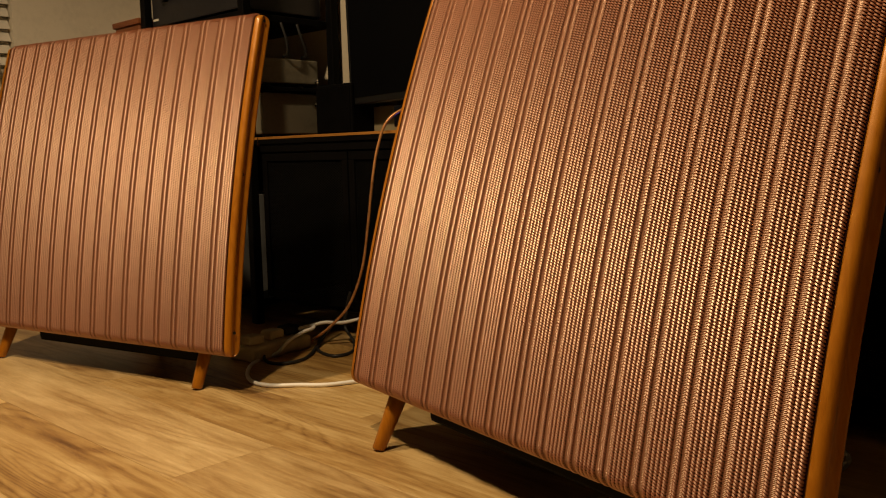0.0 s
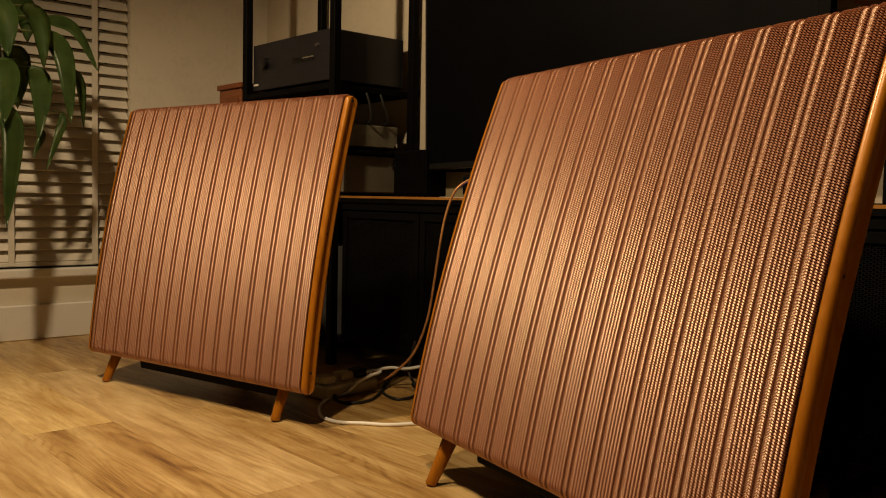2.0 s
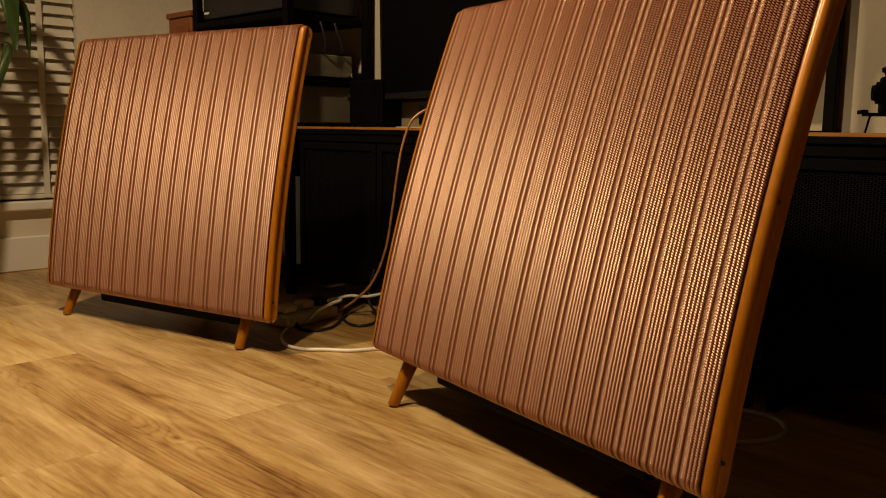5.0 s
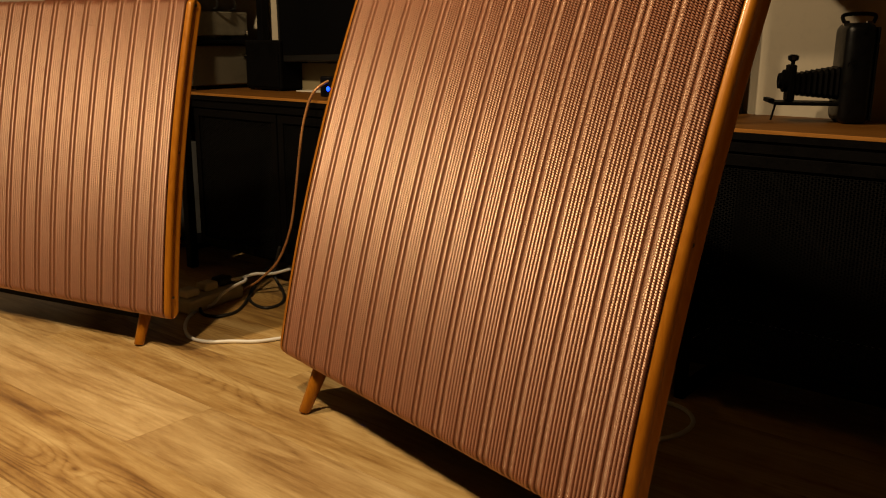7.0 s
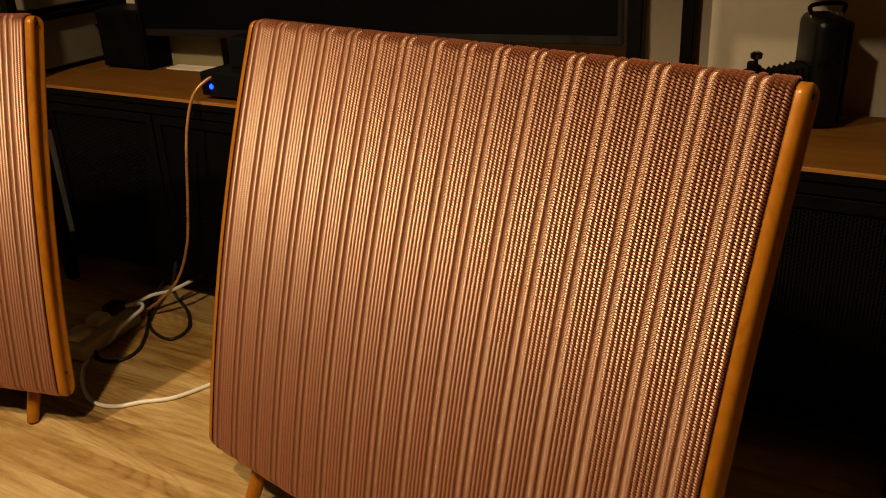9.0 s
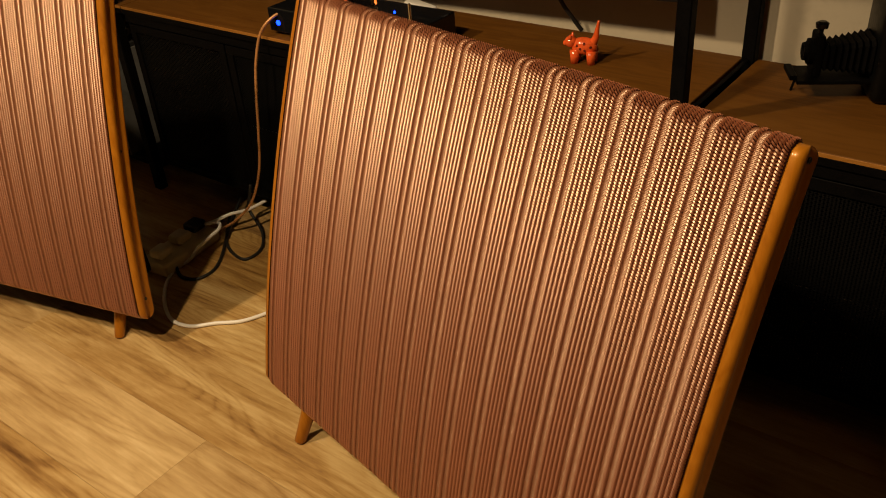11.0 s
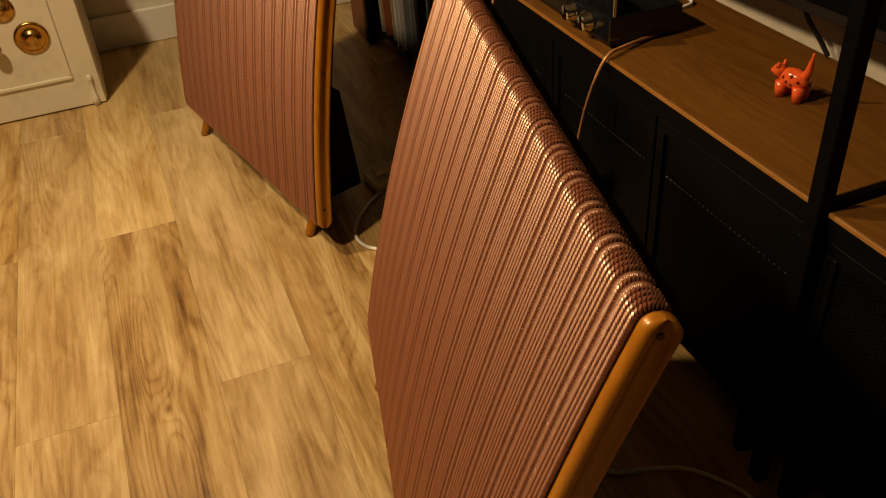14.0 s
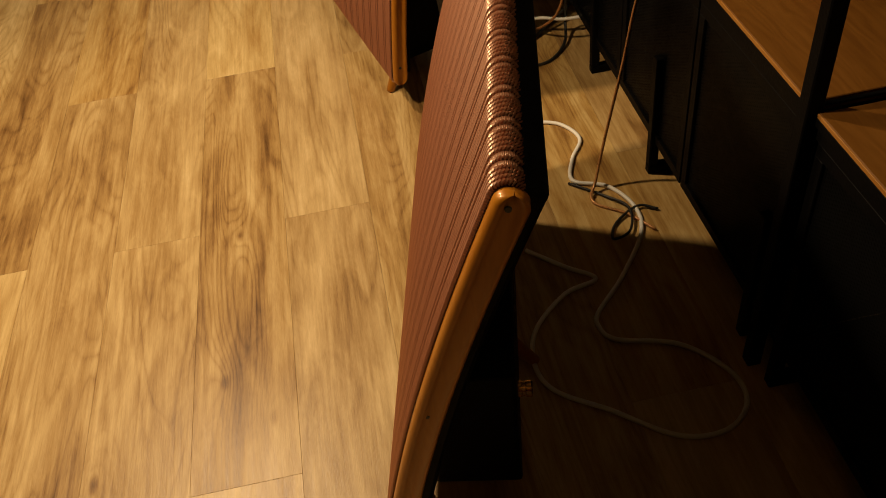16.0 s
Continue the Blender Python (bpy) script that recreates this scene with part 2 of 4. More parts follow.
NIGHT_GLASS = glass_mat("window_glass", (0.9, 0.95, 0.95))


def yarn(name, lo, hi, rough, bumpy, shine=0.0, tint=(0.95, 0.66, 0.44)):
    """Lustrous twisted yarn: a dyed core and a coloured gloss; the hue varies thread by thread and along the cloth."""
    m, nt, b = nodes_of(name)
    geo = nt.nodes.new("ShaderNodeNewGeometry")
    n = node(nt, "ShaderNodeTexNoise", Scale=9.0, Detail=4.0)
    nt.links.new(coords(nt, (1, 1, 1)), n.inputs["Vector"])
    add = nt.nodes.new("ShaderNodeMath")
    add.operation = "ADD"
    nt.links.new(geo.outputs["Random Per Island"], add.inputs[0])
    nt.links.new(n.outputs[0], add.inputs[1])
    r = ramp(nt, add.outputs[0], [(0.3, lo), (1.4, hi)])
    nt.links.new(r.outputs[0], b.inputs["Base Color"])
    b.inputs["Roughness"].default_value = 0.8
    b.inputs["Specular IOR Level"].default_value = 0.03
    fine = node(nt, "ShaderNodeTexNoise", Scale=1.0, Detail=3.0)
    nt.links.new(coords(nt, (900, 900, 2600)), fine.inputs["Vector"])
    bump(nt, b, fine.outputs[0], bumpy, 0.0006)
    if shine:
        gl = nt.nodes.new("ShaderNodeBsdfGlossy")
        gl.inputs["Color"].default_value = (*tint, 1)
        gl.inputs["Roughness"].default_value = rough
        mix = nt.nodes.new("ShaderNodeMixShader")
        mix.inputs[0].default_value = shine
        nt.links.new(b.outputs[0], mix.inputs[1])
        nt.links.new(gl.outputs[0], mix.inputs[2])
        out = [q for q in nt.nodes if q.type == "OUTPUT_MATERIAL"][0]
        nt.links.new(mix.outputs[0], out.inputs["Surface"])
    return m


YARN = yarn("gold_rose_yarn", (0.168, 0.048, 0.019), (0.218, 0.067, 0.028), 0.40, 0.2, 0.25, (1.0, 0.73, 0.54))
BAND = yarn("brown_band_yarn", (0.108, 0.034, 0.013), (0.136, 0.046, 0.019), 0.42, 0.3, 0.22, (1.0, 0.73, 0.54))
# near-black, so that the shade in the gaps of the weave is in the colour
GAP_SHADE = yarn("gap_shade_backing", (0.012, 0.0030, 0.0018), (0.018, 0.0045, 0.0026), 0.9, 0.3)


def leaf_mat(name, a, c):
    m, nt, b = nodes_of(name)
    n = node(nt, "ShaderNodeTexNoise", Scale=14.0, Detail=4.0)
    nt.links.new(coords(nt, (1, 1, 1), rnd=5.0), n.inputs["Vector"])
    r = ramp(nt, n.outputs[0], [(0.3, a), (0.7, c)])
    nt.links.new(r.outputs[0], b.inputs["Base Color"])
    b.inputs["Roughness"].default_value = 0.3
    b.inputs["Subsurface Weight"].default_value = 0.05
    bump(nt, b, n.outputs[0], 0.2, 0.003)
    return m


LEAF = leaf_mat("green_leaf", (0.035, 0.075, 0.018), (0.085, 0.14, 0.035))
STEM = leaf_mat("green_stem", (0.06, 0.09, 0.03), (0.10, 0.11, 0.04))


# ---------------------------------------------------------------- mesh helpers
def link_mesh(name, bm, mat, parent=None, label="", smooth=False):
    me = bpy.data.meshes.new(name)
    bm.to_mesh(me)
    bm.free()
    me.materials.append(mat)
    if smooth:
        me.shade_smooth()
    ob = new(name, me)
    if parent:
        ob.parent = parent
    if label:
        tagged(ob, label)
    return ob


def part(name, bm, mat, parent, label="", smooth=False):
    return link_mesh(name, bm, mat, parent, label, smooth)


def thing(name, m, label, category, group="", kind=""):
    ob = new(name)
    ob.matrix_basis = m
    ob.empty_display_size = 0.05
    return tagged(ob, label, category, group, kind)


def block(x0, x1, y0, y1, z0, z1, bevel=0.002, seg=1):
    bm = bmesh.new()
    m = Matrix.LocRotScale(((x0 + x1) / 2, (y0 + y1) / 2, (z0 + z1) / 2), None, (x1 - x0, y1 - y0, z1 - z0))
    bmesh.ops.create_cube(bm, size=1.0, matrix=m)
    if bevel:
        bmesh.ops.bevel(bm, geom=bm.edges[:], offset=bevel, segments=seg, affect="EDGES", profile=0.5)
    return bm


def lathe(profile, segs=24, axis=None):
    """A turned shape from (radius, height) steps; axis: a matrix that places it."""
    bm = bmesh.new()
    rings = []
    for r, z in profile:
        if r < 1e-6:
            rings.append([bm.verts.new((0, 0, z))])
        else:
            rings.append([bm.verts.new((r * math.cos(2 * math.pi * i / segs), r * math.sin(2 * math.pi * i / segs), z)) for i in range(segs)])
    for a, c in zip(rings, rings[1:]):
        for i in range(segs):
            j = (i + 1) % segs
            f = [a[i % len(a)], a[j % len(a)], c[j % len(c)], c[i % len(c)]]
            f = list(dict.fromkeys(f))
            if len(f) > 2:
                bm.faces.new(f)
    if axis is not None:
        bmesh.ops.transform(bm, matrix=axis, verts=bm.verts)
    bmesh.ops.recalc_face_normals(bm, faces=bm.faces)
    return bm


def smooth_path(pts, n=8):
    """Catmull-Rom through the points."""
    P = [Vector(p) for p in pts]
    P = [P[0] * 2 - P[1]] + P + [P[-1] * 2 - P[-2]]
    out = []
    for i in range(1, len(P) - 2):
        a, b, c, d = P[i - 1:i + 3]
        for k in range(n):
            t = k / n
            out.append(0.5 * (2 * b + (c - a) * t + (2 * a - 5 * b + 4 * c - d) * t * t + (3 * b - a - 3 * c + d) * t ** 3))
    out.append(P[-2])
    return out


def tube(pts, r, segs=8, n=8, taper=None):
    path = smooth_path(pts, n)
    bm = bmesh.new()
    rings, up = [], Vector((0.13, 0.29, 0.95))
    for i, p in enumerate(path):
        d = (path[min(i + 1, len(path) - 1)] - path[max(i - 1, 0)]).normalized()
        s = d.cross(up)
        s = s.normalized() if s.length > 1e-4 else d.orthogonal().normalized()
        q = s.cross(d)
        up = q
        rr = r if taper is None else r + (taper - r) * i / (len(path) - 1)
        rings.append([bm.verts.new(p + (s * math.cos(2 * math.pi * k / segs) + q * math.sin(2 * math.pi * k / segs)) * rr) for k in range(segs)])
    for a, c in zip(rings, rings[1:]):
        for k in range(segs):
            bm.faces.new((a[k], a[(k + 1) % segs], c[(k + 1) % segs], c[k]))
    bm.faces.new(rings[0])
    bm.faces.new(rings[-1][::-1])
    bmesh.ops.recalc_face_normals(bm, faces=bm.faces)
    return bm


# ---------------------------------------------------------------- room
X0, X1, Y0, Y1, H = -2.08, 4.2, -4.6, 0.88, 2.6
ground = tagged(link_mesh("floor", block(X0, X1, Y0, Y1, -0.12, -0.013, 0), UNDER), "oak-look plank floor in half bond", "floor", kind="structure")
tagged(link_mesh("wall_north", block(X0 - 0.15, X1 + 0.15, Y1, Y1 + 0.15, -0.12, H, 0), WALL), "plain beige painted wall behind the shelving", "wall", kind="structure")
# east and south walls are added out of view, dark so they bounce little
tagged(link_mesh("wall_east", block(X1, X1 + 0.15, Y0, Y1, -0.12, H, 0), WALL_DIM), "unseen wall, darkened to cut bounced light", "wall", kind="structure")
tagged(link_mesh("wall_south", block(X0 - 0.15, X1 + 0.15, Y0 - 0.15, Y0, -0.12, H, 0), WALL_DIM), "unseen wall, darkened to cut bounced light", "wall", kind="structure")
tagged(link_mesh("ceiling", block(X0 - 0.15, X1 + 0.15, Y0 - 0.15, Y1 + 0.15, H, H + 0.1, 0), CEIL), "unseen ceiling, dimmed to cut bounced light", "ceiling", kind="structure")

# window wall with its opening
WY0, WY1, WZ0, WZ1 = -1.35, 0.27, 0.265, 2.1
bm = bmesh.new()
for a in ((Y0, WY0, -0.12, H), (WY1, Y1, -0.12, H), (WY0, WY1, -0.12, WZ0), (WY0, WY1, WZ1, H)):
    m4 = Matrix.LocRotScale((X0 - 0.075, (a[0] + a[1]) / 2, (a[2] + a[3]) / 2), None, (0.15, a[1] - a[0], a[3] - a[2]))
    bmesh.ops.create_cube(bm, size=1.0, matrix=m4)
tagged(link_mesh("wall_west", bm, WALL_SIDE), "cream painted wall with a window opening", "wall", kind="structure")
win = thing("window_1", Matrix.Translation((X0, 0, 0)), "white-framed window behind a closed slatted blind", "window", kind="structure")
for y0, y1, z0, z1 in ((WY0, WY0 + 0.05, WZ0, WZ1), (WY1 - 0.05, WY1, WZ0, WZ1), (WY0 + 0.05, WY1 - 0.05, WZ0, WZ0 + 0.05), (WY0 + 0.05, WY1 - 0.05, WZ1 - 0.05, WZ1)):
    part("window_frame", block(-0.12, -0.075, y0, y1, z0, z1, 0.003), TRIM, win)
part("pane", block(-0.10, -0.094, WY0 + 0.05, WY1 - 0.05, WZ0 + 0.05, WZ1 - 0.05, 0), NIGHT_GLASS, win)
part("window_sill", block(-0.07, 0.035, WY0 - 0.04, WY1 + 0.04, WZ0 - 0.034, WZ0, 0.006, 2), TRIM, win, "white painted window sill")
tagged(link_mesh("baseboard", block(X0, X0 + 0.018, Y0, Y1 - 0.018, 0.0, 0.13, 0.004), TRIM), "tall white painted baseboard", "baseboard", kind="structure")
tagged(link_mesh("baseboard", block(X0, X1, Y1 - 0.018, Y1, 0.0, 0.13, 0.004), TRIM), "tall white painted baseboard", "baseboard", kind="structure")
tagged(link_mesh("backdrop", block(X0 - 1.2, X0 - 1.19, -2.5, 1.5, -0.5, 3, 0), BLACK_PLASTIC), "dark night outside the window", "backdrop", kind="structure")

# slatted blind in the opening
blind = thing("window_blind", Matrix.Translation((X0 - 0.028, 0, 0)), "white wooden slatted blind, closed, with cloth tapes", "blind")
bm = block(-0.025, 0.025, WY0 + 0.004, WY1 - 0.004, -0.0016, 0.0016, 0.0008)
bmesh.ops.transform(bm, matrix=pose(0, 0, 0, 0, 58, 0), verts=bm.verts)
first = part("slat", bm, SLAT, blind)
first.location = (0, 0, WZ0 + 0.045)
NS = int((WZ1 - WZ0 - 0.09) / 0.0425)
for i in range(1, NS):
    o = first.copy()
    scene.collection.objects.link(o)
    o.location = (0, random.uniform(-0.001, 0.001), WZ0 + 0.045 + i * 0.0425)
    o.rotation_euler = (0, random.uniform(-0.04, 0.04), 0)
part("bottom_rail", block(-0.02, 0.02, WY0 + 0.004, WY1 - 0.004, WZ0 + 0.004, WZ0 + 0.022, 0.003), SLAT, blind)
part("head_rail", block(-0.03, 0.026, WY0 + 0.004, WY1 - 0.004, WZ1 - 0.05, WZ1 - 0.002, 0.003), SLAT, blind)
for y in (0.132, -0.17, -0.62, -1.07):
    part("ladder_tape", block(0.0235, 0.0245, y - 0.011, y + 0.011, WZ0 + 0.01, WZ1 - 0.05, 0), SLAT, blind, "white cloth ladder tape")


# ---------------------------------------------------------------- electrostatic loudspeakers
SW = 0.883            # width over the rails
RAIL = 0.0165
ZB, ZT = 0.120, 0.792  # straight part of the cloth


def front_v(z):
    """How far the bowed front lies behind its foot line at a height."""
    s = z - 0.11
    return 0.189 * s + 0.152 * s * s


def front_path(n=60):
    """Points (v, z) and normals of the bowed front, from low to high."""
    out = []
    for i in range(n + 1):
        z = ZB + (ZT - ZB) * i / n
        d = 0.189 + 0.304 * (z - 0.11)
        k = math.hypot(1, d)
        out.append(((front_v(z), z), (-1 / k, d / k)))
    return out


def cloth_path(r=0.017):
    """The cloth's line: rolled under the lower edge, over the bow, and rolled over the top."""
    mid = front_path(80)
    (v, z), (nv, nz) = mid[0]
    a0 = math.atan2(nz, nv)
    lo, hi = [], []
    for i in range(8, 0, -1):
        a = a0 + math.radians(100) * i / 8
        lo.append(((v - nv * r + math.cos(a) * r, z - nz * r + math.sin(a) * r), (math.cos(a), math.sin(a))))
    (v, z), (nv, nz) = mid[-1]
    a1 = math.atan2(nz, nv)
    for i in range(1, 13):
        a = a1 - math.radians(150) * i / 12
        hi.append(((v - nv * r + math.cos(a) * r, z - nz * r + math.sin(a) * r), (math.cos(a), math.sin(a))))
    return lo + mid + hi


CLOTH = cloth_path()
_len = [0.0]
for (p, _), (q, _) in zip(CLOTH, CLOTH[1:]):
    _len.append(_len[-1] + math.dist(p, q))
_len = np.array(_len)
_cv = np.array([p[0] for p, _ in CLOTH])
_cz = np.array([p[1] for p, _ in CLOTH])
_cnv = np.array([n[0] for _, n in CLOTH])
_cnz = np.array([n[1] for _, n in CLOTH])


def on_cloth(u, s, off):
    """Places on the cloth, by width, length along it and height over it."""
    u, s, off = np.broadcast_arrays(u, s, off)
    v, z = np.interp(s, _len, _cv), np.interp(s, _len, _cz)
    nv, nz = np.interp(s, _len, _cnv), np.interp(s, _len, _cnz)
    return np.stack([u, v + nv * off, z + nz * off], -1)


PITCH, ROW, FIRST = 0.0533, 0.0036, 0.0310
SLOT = PITCH / 8


def raw_mesh(name, verts, faces, mat, parent, label="", smooth=True, kind=""):
    me = bpy.data.meshes.new(name)
    me.from_pydata(verts, [], faces)
    me.materials.append(mat)
    if smooth:
        me.shade_smooth()
    ob = new(name, me)
    ob.parent = parent
    return tagged(ob, label, kind=kind)


def strip_sheet(us, off, n=100):
    """A sheet that follows the cloth at the widths us."""
    s = np.linspace(0, _len[-1], n)
    U, S = np.meshgrid(np.array(us), s, indexing="ij")
    P = on_cloth(U, S, off).reshape(-1, 3)
    F = []
    for i in range(len(us) - 1):
        for j in range(n - 1):
            F.append((i * n + j, (i + 1) * n + j, (i + 1) * n + j + 1, i * n + j + 1))
    return P.tolist(), F


def slots():
    """Centres of the eight slots in each repeat: band, cord, band, then five cords."""
    bands, cords = [], []
    for k in range(-1, 18):
        c = FIRST + k * PITCH
        for j in range(8):
            u = c + (j - 1) * SLOT
            if RAIL + 0.0022 < u < SW - RAIL - 0.0022:
                (bands if j in (0, 2) else cords).append(u)
    return bands, cords


def add_cloth(parent):
    bands, cords = slots()
    # dark sheet under the threads, standing in for the shade between them
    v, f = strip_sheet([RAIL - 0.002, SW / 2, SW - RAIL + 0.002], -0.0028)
    cloth = raw_mesh("grille_cloth", v, f, GAP_SHADE, parent, "rose-brown and gold striped woven grille cloth")
    # flat bands of fine cross threads, each thread a small rounded ridge
    V, F = [], []
    ns = int(_len[-1] / (ROW * 0.125))
    st = 0.012 + np.arange(ns - 28) * ROW * 0.125
    ns = len(st)
    wave = np.sin(np.arange(ns) * math.pi / 2)
    jit = np.random.default_rng(9)
    for u in bands:
        w = SLOT * 0.66
        b = len(V)
        fuzz = jit.normal(0, 0.00006, ns)
        for q, drop in ((-1.0, -0.0012), (-0.74, 0.0), (0.74, 0.0), (1.0, -0.0012)):
            V += on_cloth(u + q * w + (0.0005 * wave if abs(q) == 1.0 else 0.0), st, -0.0010 + drop + 0.00034 * wave + fuzz).tolist()
        for a in range(3):
            F += [(b + a * ns + k, b + (a + 1) * ns + k, b + (a + 1) * ns + k + 1, b + a * ns + k + 1) for k in range(ns - 1)]
    raw_mesh("band_weave", V, F, BAND, cloth, "flat brown bands of the cloth", True, kind="stuff")
    # every stitch of the raised cords
    s = np.arange(0.004, _len[-1] - 0.003, ROW)
    U, S = np.meshgrid(np.array(cords), s, indexing="ij")
    S = S + (np.arange(len(cords)) % 2)[:, None] * ROW * 0.5
    U, S = U.ravel(), S.ravel()
    rng = np.random.default_rng(4)
    U = U + rng.normal(0, 0.00012, U.size)
    S = S + rng.normal(0, 0.00006, S.size)
    slant = -np.tan(np.radians(32)) * (1 + rng.normal(0, 0.07, U.size))
    # a slanted float rounded across the cord, with steep walls above and below it
    stations = ((-1.0, -0.0020, 0.0006), (-0.72, 0.0010, 0.00090), (0.0, 0.0014, 0.00100), (0.72, 0.0011, 0.00090), (1.0, -0.0022, 0.0006))
    top, wall_lo, wall_hi = [], [], []
    half = SLOT * 0.52
    for l, h, t in stations:
        u = U + l * half
        c = S + l * half * slant
        for side in (-1.0, 1.0):
            edge = on_cloth(u, np.clip(c + side * t, 0, _len[-1]), h - side * 0.42 * t)
            deep = on_cloth(u, np.clip(c + side * (t + 0.00015), 0, _len[-1]), min(h, -0.0008) - 0.0022)
            top.append(edge)
            (wall_lo if side < 0 else wall_hi).extend((deep, edge) if side < 0 else (edge, deep))
    verts = np.stack(top + wall_lo + wall_hi, 1).reshape(-1, 3)
    n = U.size
    quads = np.array([(p * 10 + a * 2, p * 10 + a * 2 + 2, p * 10 + a * 2 + 3, p * 10 + a * 2 + 1) for p in range(3) for a in range(4)])
    faces = (quads[None] + 30 * np.arange(n)[:, None, None]).reshape(-1, 4)
    me = bpy.data.meshes.new("cord_stitches")
    me.vertices.add(len(verts))
    me.vertices.foreach_set("co", verts.ravel())
    me.loops.add(faces.size)
    me.loops.foreach_set("vertex_index", faces.ravel().astype(np.int32))
    me.polygons.add(len(faces))
    me.polygons.foreach_set("loop_start", np.arange(0, faces.size, 4, dtype=np.int32))
    me.update(calc_edges=True)
    me.validate()
    me.materials.append(YARN)
    me.shade_smooth()
    ob = new("cord_stitches", me)
    ob.parent = cloth
    tagged(ob, "raised gold-rose woven cords", kind="stuff")


def rail_bm(mirror):
    """A bowed side rail with a flat front, a hollowed side and rounded ends, set a little behind the cloth."""
    r = 0.0195
    P = front_path(50)
    st = []
    (v, z), (nv, nz) = P[0]
    tv, tz = nz, -nv
    for e in (0.999, 0.95, 0.85, 0.68, 0.45, 0.2):
        st.append((v - tv * r * e, z - tz * r * e, nv, nz, math.sqrt(1 - e * e)))
    st += [(p[0], p[1], q[0], q[1], 1.0) for p, q in P]
    (v, z), (nv, nz) = P[-1]
    tv, tz = nz, -nv
    for e in (0.2, 0.45, 0.68, 0.85, 0.95, 0.999):
        st.append((v + tv * r * 0.72 * e, z + tz * r * 0.72 * e, nv, nz, math.sqrt(1 - e * e)))
    sec = [(0.0165, 0.62), (0.0155, 0.76), (0.012, 0.82), (0.007, 0.80), (0.0025, 0.70), (0.0004, 0.52), (0.0, 0.34), (0.0014, 0.22), (0.0042, 0.02),
           (0.0052, -0.22), (0.0044, -0.46), (0.0016, -0.66), (0.0, -0.74), (0.0002, -0.88), (0.003, -1.0), (0.0165, -1.0)]
    bm = bmesh.new()
    rings = []
    for v, z, nv, nz, h in st:
        cv, cz = v - nv * r * 0.97, z - nz * r * 0.97
        ring = []
        for w, d in sec:
            inset = (1 - h) * 0.004
            ww = w + inset if w < 0.011 else w
            u = SW - ww if mirror else ww
            ring.append(bm.verts.new((u, cv + nv * r * d * h, cz + nz * r * d * h)))
        rings.append(ring)
    for a, c in zip(rings, rings[1:]):
        for i in range(len(sec)):
            j = (i + 1) % len(sec)
            bm.faces.new((a[i], a[j], c[j], c[i]))
    bm.faces.new(rings[0])
    bm.faces.new(rings[-1][::-1])
    bmesh.ops.recalc_face_normals(bm, faces=bm.faces)
    return bm


def back_shell_bm():
    """The bowed black back cover between the rails."""
    bm = bmesh.new()
    rows = []
    for (v, z), (nv, nz) in front_path(30):
        row = []
        for u, d in ((0.026, 0.034), (0.026, 0.052), (0.034, 0.058), (SW - 0.034, 0.058), (SW - 0.026, 0.052), (SW - 0.026, 0.034)):
            row.append(bm.verts.new((u, v - nv * d, z - nz * d)))
        rows.append(row)
    for a, c in zip(rows, rows[1:]):
        for i in range(6):
            j = (i + 1) % 6
            bm.faces.new((a[i], a[j], c[j], c[i]))
    bm.faces.new(rows[0])
    bm.faces.new(rows[-1][::-1])
    bmesh.ops.recalc_face_normals(bm, faces=bm.faces)
    return bm


